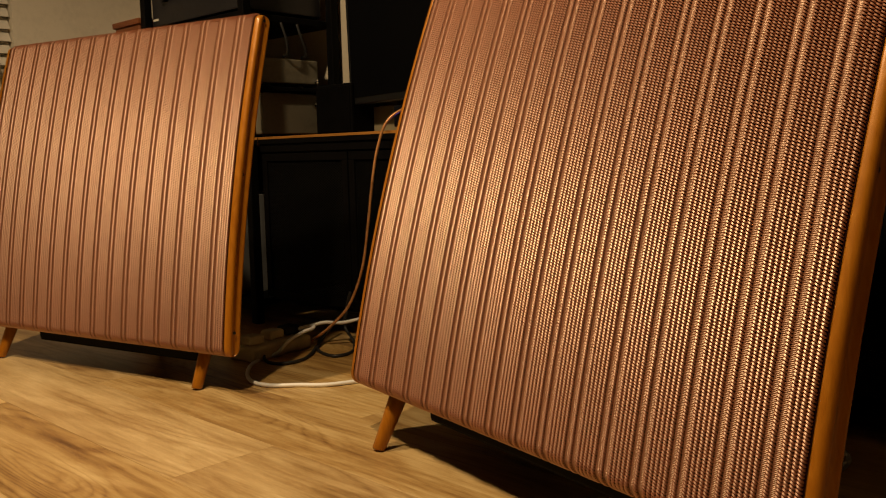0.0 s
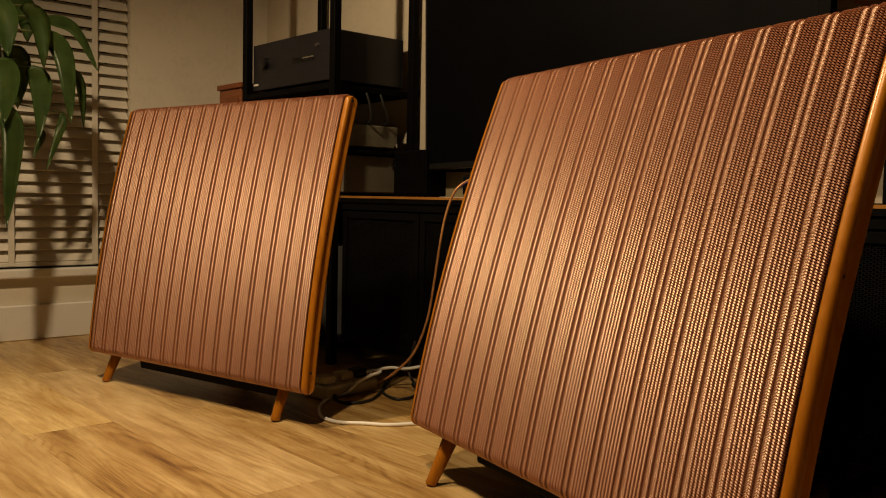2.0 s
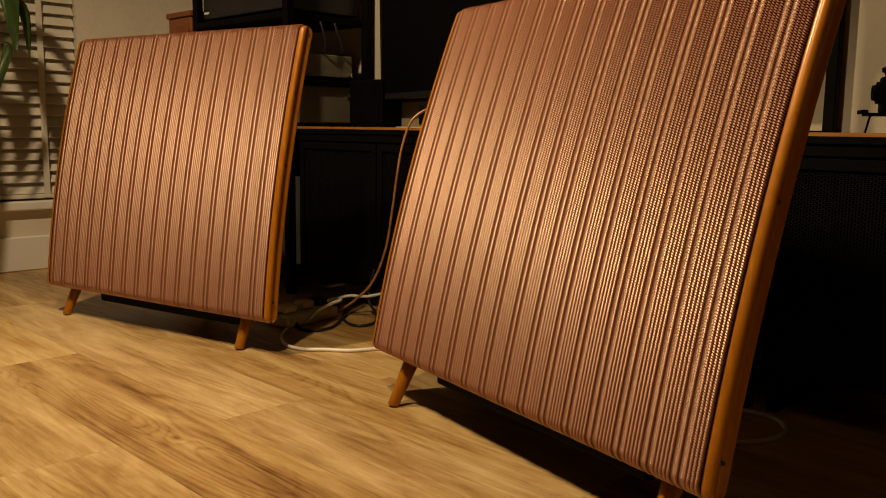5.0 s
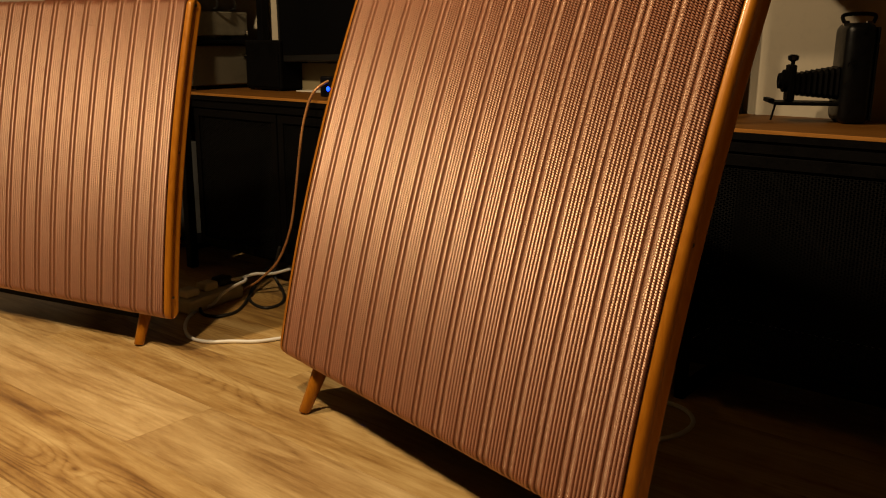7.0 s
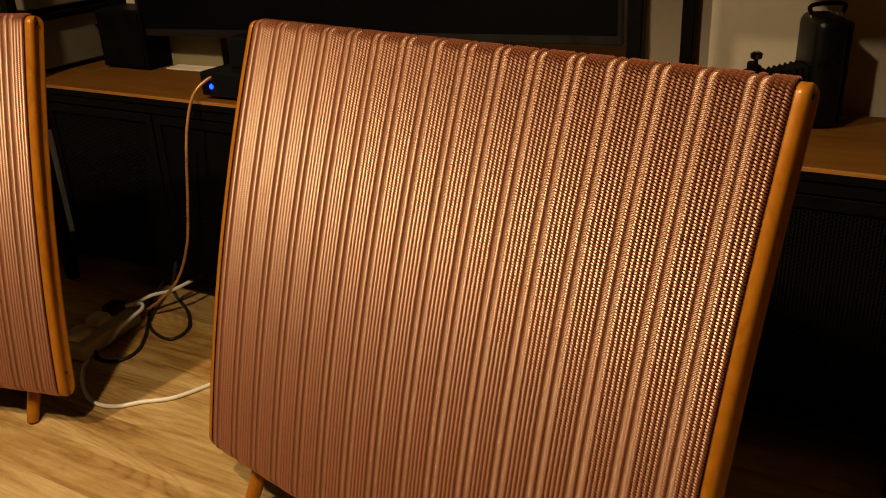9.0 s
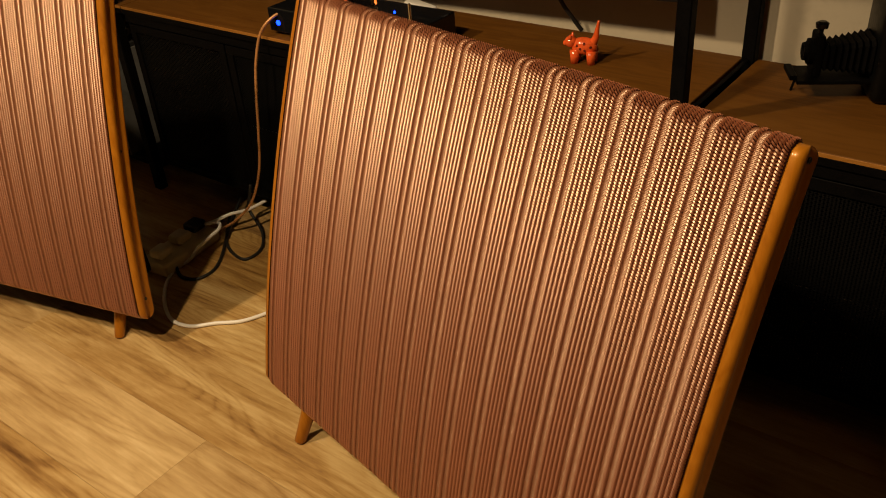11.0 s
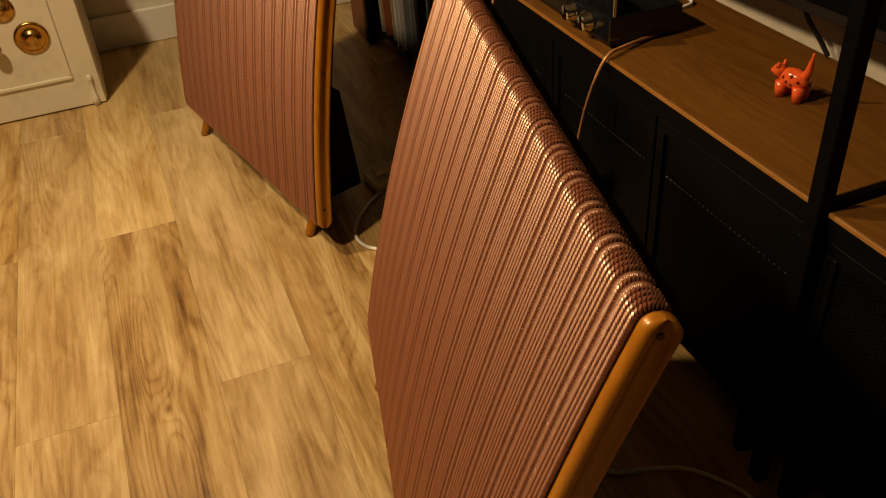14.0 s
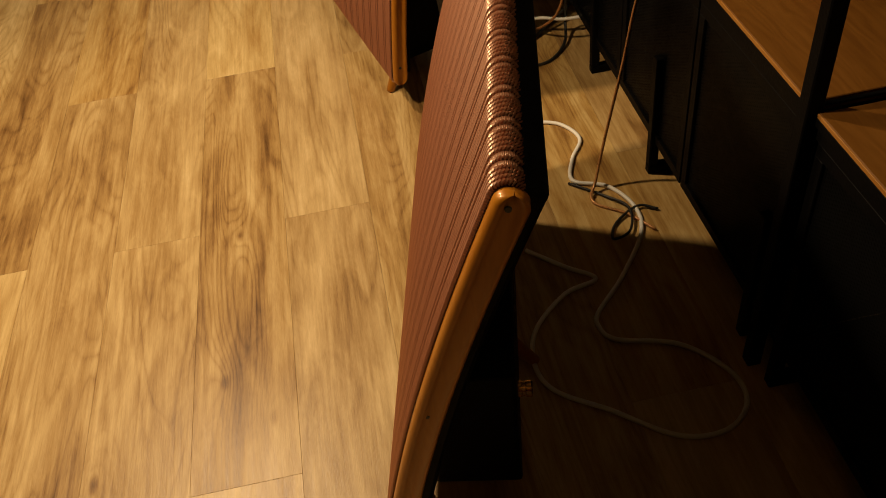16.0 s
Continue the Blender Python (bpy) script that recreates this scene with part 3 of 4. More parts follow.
def loudspeaker(m, label):
    sp = thing("panel_loudspeaker", m, label, "loudspeaker", "pair of panel loudspeakers")
    add_cloth(sp)
    for mirror in (False, True):
        rail = part("side_rail", rail_bm(mirror), TEAK, sp, "golden varnished wooden side rail", True)
        for z in (0.148, 0.47, 0.786):
            v = front_v(z) + 0.019
            u = SW + 0.0002 if mirror else -0.0002
            if z == 0.47:
                u += -0.0042 if mirror else 0.0042
            bm = lathe([(0, 0.0006), (0.0032, 0.0006), (0.0036, -0.001), (0, -0.001)], 12, pose(u, v, z, 0, 90 if mirror else -90, 0))
            part("screw_hole", bm, BLACK_PLASTIC, rail, "dark recessed screw hole")
    part("back_cover", back_shell_bm(), BLACK_METAL, sp, "black perforated metal back cover")
    box = part("electronics_box", block(0.16, SW - 0.16, 0.065, 0.205, 0.055, 0.33, 0.006, 2), BLACK_METAL, sp, "black metal power supply box")
    for k in range(7):
        part("vent_slot", block(0.30 + k * 0.04, 0.32 + k * 0.04, 0.2055, 0.2065, 0.22, 0.29, 0), BLACK_GLOSS, box)
    turn = pose(0.63, 0.205, 0.165, -90, 0, 0)
    plug = part("signal_plug", lathe([(0, 0), (0.007, 0), (0.007, 0.006), (0.0055, 0.007), (0.0055, 0.012), (0.0075, 0.013), (0.0075, 0.021), (0.006, 0.023), (0, 0.023)], 16, turn), GOLD, box, "gold-plated signal plug")
    part("signal_plug", lathe([(0, 0), (0.007, 0), (0.007, 0.006), (0.0055, 0.007), (0.0055, 0.012), (0.0075, 0.013), (0.0075, 0.021), (0.006, 0.023), (0, 0.023)], 16, pose(0.63, 0.205, 0.185, -90, 0, 0)), GOLD, box, "gold-plated signal plug")
    for foot, top in (((0.095, 0.004, 0), (0.101, 0.060, 0.122)), ((SW - 0.088, 0.004, 0), (SW - 0.094, 0.060, 0.122)), ((SW / 2, 0.235, 0), (SW / 2, 0.17, 0.09))):
        a, b = Vector(foot), Vector(top)
        ax = (b - a).normalized()
        q = ax.to_track_quat("Z", "Y").to_matrix().to_4x4()
        L = (b - a).length
        bm = lathe([(0, 0), (0.0105, 0.0), (0.0118, 0.003), (0.0135, L * 0.4), (0.0175, L), (0, L)], 20, Matrix.Translation(a) @ q)
        zmin = min(w.co.z for w in bm.verts)
        for w in bm.verts:
            if w.co.z < 0.006:
                w.co.z = max(0.0, w.co.z - zmin) * 0.6
        part("leg", bm, TEAK, sp, "tapered splayed wooden leg", True)
    return sp


right_speaker = loudspeaker(pose(-0.013, 0.003, 0, 0, 0, -12.07), "striped woven panel loudspeaker with golden wooden rails")
left_speaker = copy_thing(right_speaker, pose(-1.255, -0.185, 0, 0, 0, 12.93))
# the left one stands a little lower and more upright on its legs
for piece in left_speaker.children:
    if piece.name.split(".")[0] == "leg":
        piece.location = (-0.028, 0.006, 0)
    else:
        piece.matrix_basis = pose(0, 0, -0.0155, 4.9, 0, 0)


# ---------------------------------------------------------------- shelving along the wall
BT = 0.557        # top of the boards
FY, BY = 0.522, 0.862


def board(name, x0, x1, y0, y1, z0, z1, label, parent):
    b = part(name, block(x0, x1, y0 + 0.0012, y1, z0, z1, 0.0012), SHELF_WOOD, parent, label)
    part("edge_band", block(x0, x1, y0 - 0.0008, y0 + 0.0012, z1 - 0.0075, z1 - 0.0006, 0.0004), SHELF_EDGE, b, "golden wooden edge")
    part("steel_lip", block(x0, x1, y0 - 0.0014, y0 + 0.0012, z0 - 0.001, z1 - 0.0077, 0.0004), BLACK_METAL, b, "black steel lip")
    return b


def post(x, y, z0, z1, parent, w=0.025):
    return part("post", block(x - w / 2, x + w / 2, y - w / 2, y + w / 2, z0, z1, 0.002), BLACK_METAL, parent, "black square steel post")


def mesh_panel(x0, x1, z0, z1, y, parent, step=0.012):
    """Expanded-metal lattice in a flat frame."""
    V, F = [], []
    t = 0.0011

    def bar(ax, az, bx, bz):
        dx, dz = bx - ax, bz - az
        L = math.hypot(dx, dz)
        if L < 1e-4:
            return
        px, pz = -dz / L * t, dx / L * t
        b = len(V)
        for yy in (y, y + 0.0012):
            V.extend([(ax + px, yy, az + pz), (ax - px, yy, az - pz), (bx - px, yy, bz - pz), (bx + px, yy, bz + pz)])
        F.extend([(b, b + 1, b + 2, b + 3), (b + 4, b + 7, b + 6, b + 5), (b, b + 4, b + 5, b + 1), (b + 2, b + 6, b + 7, b + 3)])
    hh = z1 - z0
    k = 0.6
    n = int((x1 - x0 + hh / k) / step)
    for i in range(n):
        xs = x0 - hh / k + i * step
        for sgn in (1, -1):
            # clip the slanted bar to the panel
            a, b = 0.0, hh
            xa = xs if sgn > 0 else xs + hh / k

            def xz(h):
                return xa + sgn * h / k
            lo, hi = sorted(((x0 - xa) * k * sgn, (x1 - xa) * k * sgn))
            a, b = max(a, lo), min(b, hi)
            if b > a:
                bar(xz(a), z0 + a, xz(b), z0 + b)
    return raw_mesh("mesh_infill", V, F, MESH_ENAMEL, parent, "black expanded-metal mesh", False, "stuff")


def mesh_door(x0, x1, z0, z1, y, parent):
    d = part("mesh_door", block(x0, x1, y, y + 0.014, z1 - 0.022, z1, 0.001), BLACK_METAL, parent, "black metal mesh door")
    part("door_stile", block(x0, x0 + 0.022, y, y + 0.014, z0 + 0.022, z1 - 0.022, 0.001), BLACK_METAL, d)
    part("door_stile", block(x1 - 0.022, x1, y, y + 0.014, z0 + 0.022, z1 - 0.022, 0.001), BLACK_METAL, d)
    part("door_rail", block(x0, x1, y, y + 0.014, z0, z0 + 0.022, 0.001), BLACK_METAL, d)
    mesh_panel(x0 + 0.022, x1 - 0.022, z0 + 0.022, z1 - 0.022, y + 0.006, d)
    return d


def cabinet(name, x0, x1, label, group, doors, z_top=BT):
    """A low black steel cabinet with a wooden top, mesh doors and loop legs."""
    c = thing(name, Matrix.Translation((0, 0, 0)), label, "cabinet", group)
    board("top_board", x0, x1, FY, BY, z_top - 0.02, z_top, "brown wooden top with a pale front edge", c)
    part("frame_rail", block(x0, x1, FY + 0.004, FY + 0.024, z_top - 0.045, z_top - 0.0205, 0.0015), BLACK_METAL, c)
    part("back_panel", block(x0, x1, BY - 0.012, BY - 0.008, 0.085, z_top - 0.022, 0), BLACK_METAL, c)
    for a in (x0, x1 - 0.004):
        part("side_panel", block(a, a + 0.004, FY + 0.026, BY - 0.014, 0.085, z_top - 0.046, 0), BLACK_METAL, c)
    part("bottom_panel", block(x0 + 0.005, x1 - 0.005, FY + 0.026, BY - 0.014, 0.075, 0.085, 0.001), BLACK_METAL, c)
    n = doors
    for i in range(n):
        a = x0 + (x1 - x0) * i / n + 0.003
        b = x0 + (x1 - x0) * (i + 1) / n - 0.003
        mesh_door(a, b, 0.088, z_top - 0.049, FY + 0.008, c)
    return c


def loop_leg(x, parent):
    leg = part("loop_leg", block(x - 0.011, x + 0.011, FY - 0.001, FY + 0.02, 0.022, 0.3, 0.002), BLACK_METAL, parent, "black square steel loop leg")
    part("foot_bar", block(x - 0.011, x + 0.011, FY - 0.001, BY - 0.02, 0.0, 0.0215, 0.002), BLACK_METAL, leg)
    part("rear_leg", block(x - 0.011, x + 0.011, BY - 0.041, BY - 0.02, 0.022, 0.08, 0.002), BLACK_METAL, leg)


mid = cabinet("media_cabinet", -0.995, 0.552, "low black metal media cabinet with a brown wooden top", "low cabinets along the wall", 4)
for x in (-0.42, 0.008, 0.50):
    loop_leg(x, mid)
rightc = cabinet("low_cabinet", 0.580, 1.62, "low black metal cabinet with mesh doors and wooden top", "low cabinets along the wall", 2)
for x in (0.62, 1.58):
    loop_leg(x, rightc)
# steel uprights and the shelf above the right cabinet
rack_r = thing("shelf_upright_frame", Matrix.Translation((0, 0, 0)), "tall black steel shelf frame with a wooden shelf", "shelf")
for x in (0.566, 1.045):
    for y in (FY - 0.004, BY - 0.006):
        post(x, y, 0.0, 1.9, rack_r)
    part("cross_bar", block(x - 0.004, x + 0.004, FY + 0.01, BY - 0.02, BT + 0.0005, BT + 0.004, 0.001), BLACK_METAL, rack_r, "thin black cross bar")
board("upper_shelf", 0.58, 1.031, FY, BY, 0.94, 0.96, "brown wooden shelf", rack_r)

# left rack with an open record bay
rack_l = thing("hifi_rack", Matrix.Translation((0, 0, 0)), "open black steel hifi rack with wooden and black shelves", "rack")
for x in (-1.605, -1.035):
    for y in (FY, BY - 0.012):
        post(x, y, 0.0, 1.75, rack_l, 0.028)
board("low_top_board", -1.59, -1.0, FY, BY, BT - 0.02, BT, "brown wooden shelf board", rack_l)
part("black_shelf", block(-1.59, -1.05, FY - 0.012, BY, 0.905, 0.925, 0.002), BLACK_METAL, rack_l, "black metal shelf")
part("black_shelf", block(-1.59, -1.05, FY + 0.05, BY, 0.700, 0.712, 0.002), BLACK_METAL, rack_l, "black metal shelf")
part("black_shelf", block(-1.59, -1.05, FY + 0.02, BY, 0.050, 0.068, 0.002), BLACK_METAL, rack_l, "black metal shelf")
part("back_panel", block(-1.59, -0.997, BY - 0.003, BY, 0.07, BT - 0.022, 0), BLACK_METAL, rack_l)


# ---------------------------------------------------------------- things on the shelving
def hifi(name, x0, x1, y0, y1, z0, z1, mat, label):
    d = thing(name, Matrix.Translation((0, 0, 0)), label, "hifi unit")
    part("case", block(x0, x1, y0, y1, z0 + 0.012, z1, 0.004, 2), mat, d)
    for x in (x0 + 0.05, x1 - 0.05):
        for y in (y0 + 0.05, y1 - 0.05):
            part("foot", lathe([(0, 0), (0.016, 0), (0.018, 0.0125), (0, 0.0125)], 16, Matrix.Translation((x, y, z0))), BLACK_PLASTIC, d)
    return d


amp = hifi("hifi_receiver", -1.575, -1.066, FY + 0.006, BY - 0.03, 0.925, 1.105, DARK_GEAR, "large charcoal hifi receiver on the black shelf")
part("display_window", block(-1.30, -1.17, FY + 0.003, FY + 0.0065, 1.012, 1.03, 0.0005), BLACK_GLOSS, amp)
part("logo_bar", block(-1.235, -1.165, FY + 0.002, FY + 0.0065, 1.022, 1.027, 0.0005), CHROME, amp, "thin silver emblem")
part("button", lathe([(0, 0), (0.006, 0), (0.006, 0.008), (0, 0.008)], 16, pose(-1.145, FY + 0.006, 1.058, 90, 0, 0)), CHROME, amp, "small chrome button")
part("volume_knob", lathe([(0, 0), (0.022, 0), (0.021, 0.018), (0, 0.02)], 24, pose(-1.48, FY + 0.006, 1.03, 90, 0, 0)), BLACK_PLASTIC, amp)
part("label_bar", block(-1.565, -1.535, FY + 0.003, FY + 0.0065, 0.955, 0.962, 0), PAPER, amp, "small pale lettering bar")

deck = hifi("hifi_deck", -1.55, -1.066, FY + 0.07, BY - 0.05, BT, 0.695, GREY_GEAR, "grey-green hifi deck on the wooden shelf")
for z, x in ((0.655, -1.16), (0.60, -1.11), (0.655, -1.24)):
    part("chrome_knob", lathe([(0, 0), (0.008, 0), (0.007, 0.012), (0, 0.013)], 16, pose(x, FY + 0.07, z, 90, 0, 0)), CHROME, deck)
part("side_knob", lathe([(0, 0), (0.007, 0), (0.006, 0.011), (0, 0.012)], 16, pose(-1.066, 0.79, 0.66, 0, 90, 0)), CHROME, deck, "small chrome knob")
deck2 = hifi("hifi_tuner", -1.55, -1.066, FY + 0.07, BY - 0.05, 0.712, 0.80, GREY_GEAR, "grey-green hifi tuner on the thin black shelf")
part("side_knob", lathe([(0, 0), (0.007, 0), (0.006, 0.011), (0, 0.012)], 16, pose(-1.066, 0.80, 0.735, 0, 90, 0)), CHROME, deck2, "small chrome knob")
for y, s in ((0.66, 0.02), (0.72, 0.03)):
    tagged(link_mesh("hanging_cable", tube([(-1.048, y, 0.904), (-1.04, y + 0.01, 0.86), (-1.046, y + s, 0.815), (-1.07, y + s, 0.806)], 0.004), BLACK_CABLE, smooth=True), "short black cable hanging behind the rack shelf", "cable")

# wooden box beside the rack
wbox = thing("wooden_box", Matrix.Translation((-1.80, 0.50, 0)), "red-brown wooden cabinet with a panelled front", "cabinet")
part("body", block(0, 0.17, 0.008, 0.30, 0.0, 0.955, 0.003), BOX_WOOD, wbox)
part("lid", block(-0.008, 0.178, 0.0, 0.305, 0.955, 0.975, 0.004, 2), BOX_WOOD, wbox)
part("front_panel", block(0.02, 0.15, 0.003, 0.0085, 0.70, 0.93, 0.002), BOX_WOOD, wbox)

# television
tv = thing("television", Matrix.Translation((-0.18, 0, 1.03)) @ pose(0, 0, 0, 0, -1.7, 0) @ Matrix.Translation((0.18, 0, -1.03)), "large flat black television, switched off", "television")
TX0, TX1, TZ0, TZ1, TY = -0.845, 0.462, 0.665, 1.395, 0.742
part("cabinet", block(TX0, TX1, TY, TY + 0.035, TZ0, TZ1, 0.004, 2), BLACK_PLASTIC, tv)
part("screen", block(TX0 + 0.012, TX1 - 0.012, TY - 0.0015, TY + 0.001, TZ0 + 0.02, TZ1 - 0.012, 0.0005), SCREEN, tv, "dark glossy screen")
part("rear_bulge", block(TX0 + 0.2, TX1 - 0.2, TY + 0.035, TY + 0.075, TZ0 + 0.05, TZ1 - 0.2, 0.012, 2), BLACK_PLASTIC, tv)
part("wall_bracket", block(TX0 + 0.45, TX1 - 0.45, TY + 0.075, Y1 - 0.002, 0.9, 1.2, 0.003), BLACK_METAL, tv, "black steel wall bracket")
tagged(link_mesh("television_cable", tube([(0.20, 0.855, BT + 0.004), (0.185, 0.845, BT + 0.03), (0.165, 0.82, BT + 0.08), (0.15, 0.80, 0.72)], 0.0045), BLACK_CABLE, smooth=True), "black cable hanging below the television", "cable")

# valve amplifier
va = thing("valve_amplifier", Matrix.Translation((0, 0, 0)), "small black gloss valve amplifier with two glowing tubes", "amplifier")
part("chassis", block(-0.44, -0.022, 0.542, 0.70, BT + 0.008, BT + 0.062, 0.003, 2), BLACK_GLOSS, va)
for x in (-0.41, -0.05):
    for y in (0.565, 0.68):
        part("foot", lathe([(0, 0), (0.012, 0), (0.013, 0.009), (0, 0.009)], 14, Matrix.Translation((x, y, BT))), BLACK_PLASTIC, va)
for x in (-0.158, -0.095):
    part("volume_knob", lathe([(0, 0), (0.019, 0), (0.019, 0.004), (0.016, 0.006), (0.0155, 0.020), (0.014, 0.022), (0, 0.022)], 28, pose(x, 0.542, BT + 0.034, 90, 0, 0)), CHROME, va, "polished chrome knob", True)
part("power_light", lathe([(0, 0), (0.0062, 0), (0.0055, 0.002), (0, 0.0035)], 14, pose(-0.409, 0.542, BT + 0.030, 90, 0, 0)), LED_BLUE, va, "lit blue power light")
part("transformer_cover", block(-0.40, -0.30, 0.60, 0.69, BT + 0.062, BT + 0.13, 0.004, 2), BLACK_GLOSS, va)
guard = part("smoked_panel", block(-0.115, -0.028, 0.556, 0.562, BT + 0.062, BT + 0.115, 0.001), BLACK_GLOSS, va, "glossy upright panel")
part("status_light", lathe([(0, 0), (0.003, 0), (0.0028, 0.0012), (0, 0.0015)], 14, pose(-0.068, 0.556, BT + 0.095, 90, 0, 0)), LED_BLUE, guard, "lit blue status light")
part("corner_post", lathe([(0, 0), (0.003, 0), (0.003, 0.056), (0, 0.058)], 12, Matrix.Translation((-0.026, 0.553, BT + 0.062))), CHROME, guard)
for x, y in ((-0.245, 0.605), (-0.165, 0.615)):
    base = part("tube_socket", lathe([(0, 0), (0.021, 0), (0.021, 0.006), (0.018, 0.010), (0.018, 0.014), (0, 0.014)], 24, Matrix.Translation((x, y, BT + 0.062))), CHROME, va, "chrome tube socket", True)
    g = part("glass_tube", lathe([(0.0145, 0), (0.0150, 0.01), (0.0150, 0.055), (0.012, 0.066), (0.006, 0.072), (0, 0.075)], 24, Matrix.Translation((x, y, BT + 0.076))), GLASS, base, "clear glass valve", True)
    g.visible_shadow = False
    part("tube_plate", block(x - 0.006, x + 0.006, y - 0.004, y + 0.004, BT + 0.08, BT + 0.118, 0.001), CHROME, base, "grey metal plate inside the valve")
    part("heater", block(x - 0.002, x + 0.002, y - 0.0052, y - 0.0042, BT + 0.085, BT + 0.11, 0), HEATER, base, "faintly glowing heater")

# white adapter and a paper card at the wall
ad = thing("white_adapter", pose(-0.215, 0.82, BT, 0, 0, -18), "small white plastic adapter lying on the wooden top", "adapter")
part("body", block(-0.05, 0.05, -0.018, 0.018, 0.0, 0.022, 0.008, 3), WHITE_CABLE, ad, smooth=True)
part("lead", tube([(0.05, 0, 0.01), (0.08, 0.01, 0.006), (0.10, -0.02, 0.004)], 0.003), WHITE_CABLE, ad, smooth=True)
card = thing("paper_note", pose(-0.86, 0.815, BT, 0, 0, 2), "beige card, shade painted into its colour, with a white fold against the wall", "card")
part("sheet", block(0, 0.225, 0, 0.002, 0.0, 0.085, 0), SHADED_CARD, card)
part("fold", block(0.07, 0.225, -0.05, -0.001, 0.0, 0.003, 0), PAPER, card, "white folded lower edge")

mb = thing("media_box", Matrix.Translation((-0.895, 0.79, BT)), "small black plastic media box standing beside the television", "media box")
part("case", block(-0.088, 0.082, -0.06, 0.055, 0.004, 0.155, 0.006, 2), BLACK_METAL, mb)
part("front_panel", block(-0.080, 0.074, -0.0625, -0.0598, 0.012, 0.147, 0.001), BLACK_METAL, mb)
for x in (-0.07, 0.064):
    for y in (-0.05, 0.045):
        part("foot", lathe([(0, 0), (0.006, 0), (0.007, 0.0045), (0, 0.0045)], 12, Matrix.Translation((x, y, 0))), BLACK_PLASTIC, mb)

# red spotted animal ornament
cat = thing("animal_ornament", pose(0.290, 0.70, BT, 0, 0, 12) @ Matrix.Scale(0.88, 4), "small red glazed four-legged animal ornament with dark spots", "ornament")
bm = bmesh.new()
bmesh.ops.create_uvsphere(bm, u_segments=20, v_segments=14, radius=1.0, matrix=Matrix.LocRotScale((0, 0, 0.038), None, (0.031, 0.018, 0.020)))
for x, y in ((-0.019, -0.009), (-0.019, 0.009), (0.019, -0.009), (0.019, 0.009)):
    bmesh.ops.create_cone(bm, cap_ends=True, segments=14, radius1=0.0095, radius2=0.0115, depth=0.030, matrix=Matrix.Translation((x, y, 0.015)))
bmesh.ops.create_uvsphere(bm, u_segments=16, v_segments=12, radius=1.0, matrix=Matrix.LocRotScale((-0.030, -0.004, 0.047), None, (0.014, 0.014, 0.013)))
bmesh.ops.create_uvsphere(bm, u_segments=12, v_segments=8, radius=0.0065, matrix=Matrix.Translation((-0.041, -0.006, 0.044)))
for y in (-0.012, 0.006):
    bmesh.ops.create_cone(bm, cap_ends=True, segments=10, radius1=0.005, radius2=0.0015, depth=0.011, matrix=Matrix.Translation((-0.029, y, 0.060)))
part("body", bm, RED, cat, smooth=True)
part("tail", tube([(0.019, 0, 0.044), (0.026, 0, 0.060), (0.029, 0, 0.078), (0.032, 0, 0.098)], 0.010, 12, 6, 0.0025), RED, cat, smooth=True)
for x, z in ((-0.012, 0.042), (0.004, 0.047), (0.018, 0.040), (0.006, 0.033), (-0.004, 0.036)):
    y = -0.018 * math.sqrt(max(0, 1 - (x / 0.031) ** 2 - ((z - 0.038) / 0.020) ** 2))
    part("spot", lathe([(0, 0.0008), (0.0026, 0.0008), (0.0035, -0.002), (0, -0.002)], 10, pose(x, y, z, 90, 0, 0)), DARK_DOT, cat)

# folding camera used as an ornament
pc = thing("folding_camera", pose(0.79, 0.775, BT, 0, 0, -62), "old black folding bellows camera with a carry strap", "camera")
part("body", block(-0.05, 0.055, 0.0, 0.056, 0.0, 0.192, 0.017, 4), LEATHER, pc, "black leather-covered body", True)
part("back_plate", block(-0.044, 0.049, 0.056, 0.060, 0.008, 0.184, 0.0015), BLACK_METAL, pc)
strap = part("carry_strap", tube([(0.004, 0.004, 0.192), (0.002, 0.000, 0.204), (0.0, 0.012, 0.2085), (0.0, 0.044, 0.2095), (0.002, 0.060, 0.2055), (0.004, 0.056, 0.192)], 0.0038, 8, 6), LEATHER, pc, "black leather carry strap", True)
for y in (0.008, 0.050):
    part("strap_lug", block(-0.003, 0.009, y - 0.005, y + 0.005, 0.186, 0.196, 0.001), CHROME, strap)
bed = part("drop_bed", block(-0.036, 0.040, -0.118, 0.001, 0.034, 0.040, 0.001), BLACK_METAL, pc, "black hinged bed board")
part("bed_strut", tube([(-0.02, -0.105, 0.034), (-0.02, -0.112, 0.0)], 0.0022, 8, 3), BLACK_METAL, bed)
part("bed_lip", block(-0.030, 0.030, -0.128, -0.116, 0.038, 0.046, 0.001), BLACK_METAL, bed)
# pleated bellows
bm = bmesh.new()
rings = []
for i in range(17):
    t = i / 16
    w = 0.036 - 0.012 * t + (0.0022 if i % 2 else -0.0022)
    h = 0.030 - 0.010 * t + (0.0022 if i % 2 else -0.0022)
    y, zc = 0.002 - 0.080 * t, 0.078 - 0.004 * t
    rings.append([bm.verts.new((0.002 + sx * w, y, zc + sz * h)) for sx, sz in ((-1, -0.75), (-1, 0.75), (-0.75, 1), (0.75, 1), (1, 0.75), (1, -0.75), (0.75, -1), (-0.75, -1))])
for a, c in zip(rings, rings[1:]):
    for i in range(8):
        bm.faces.new((a[i], a[(i + 1) % 8], c[(i + 1) % 8], c[i]))
bmesh.ops.recalc_face_normals(bm, faces=bm.faces)
part("bellows", bm, BLACK_METAL, pc, "pleated black bellows")
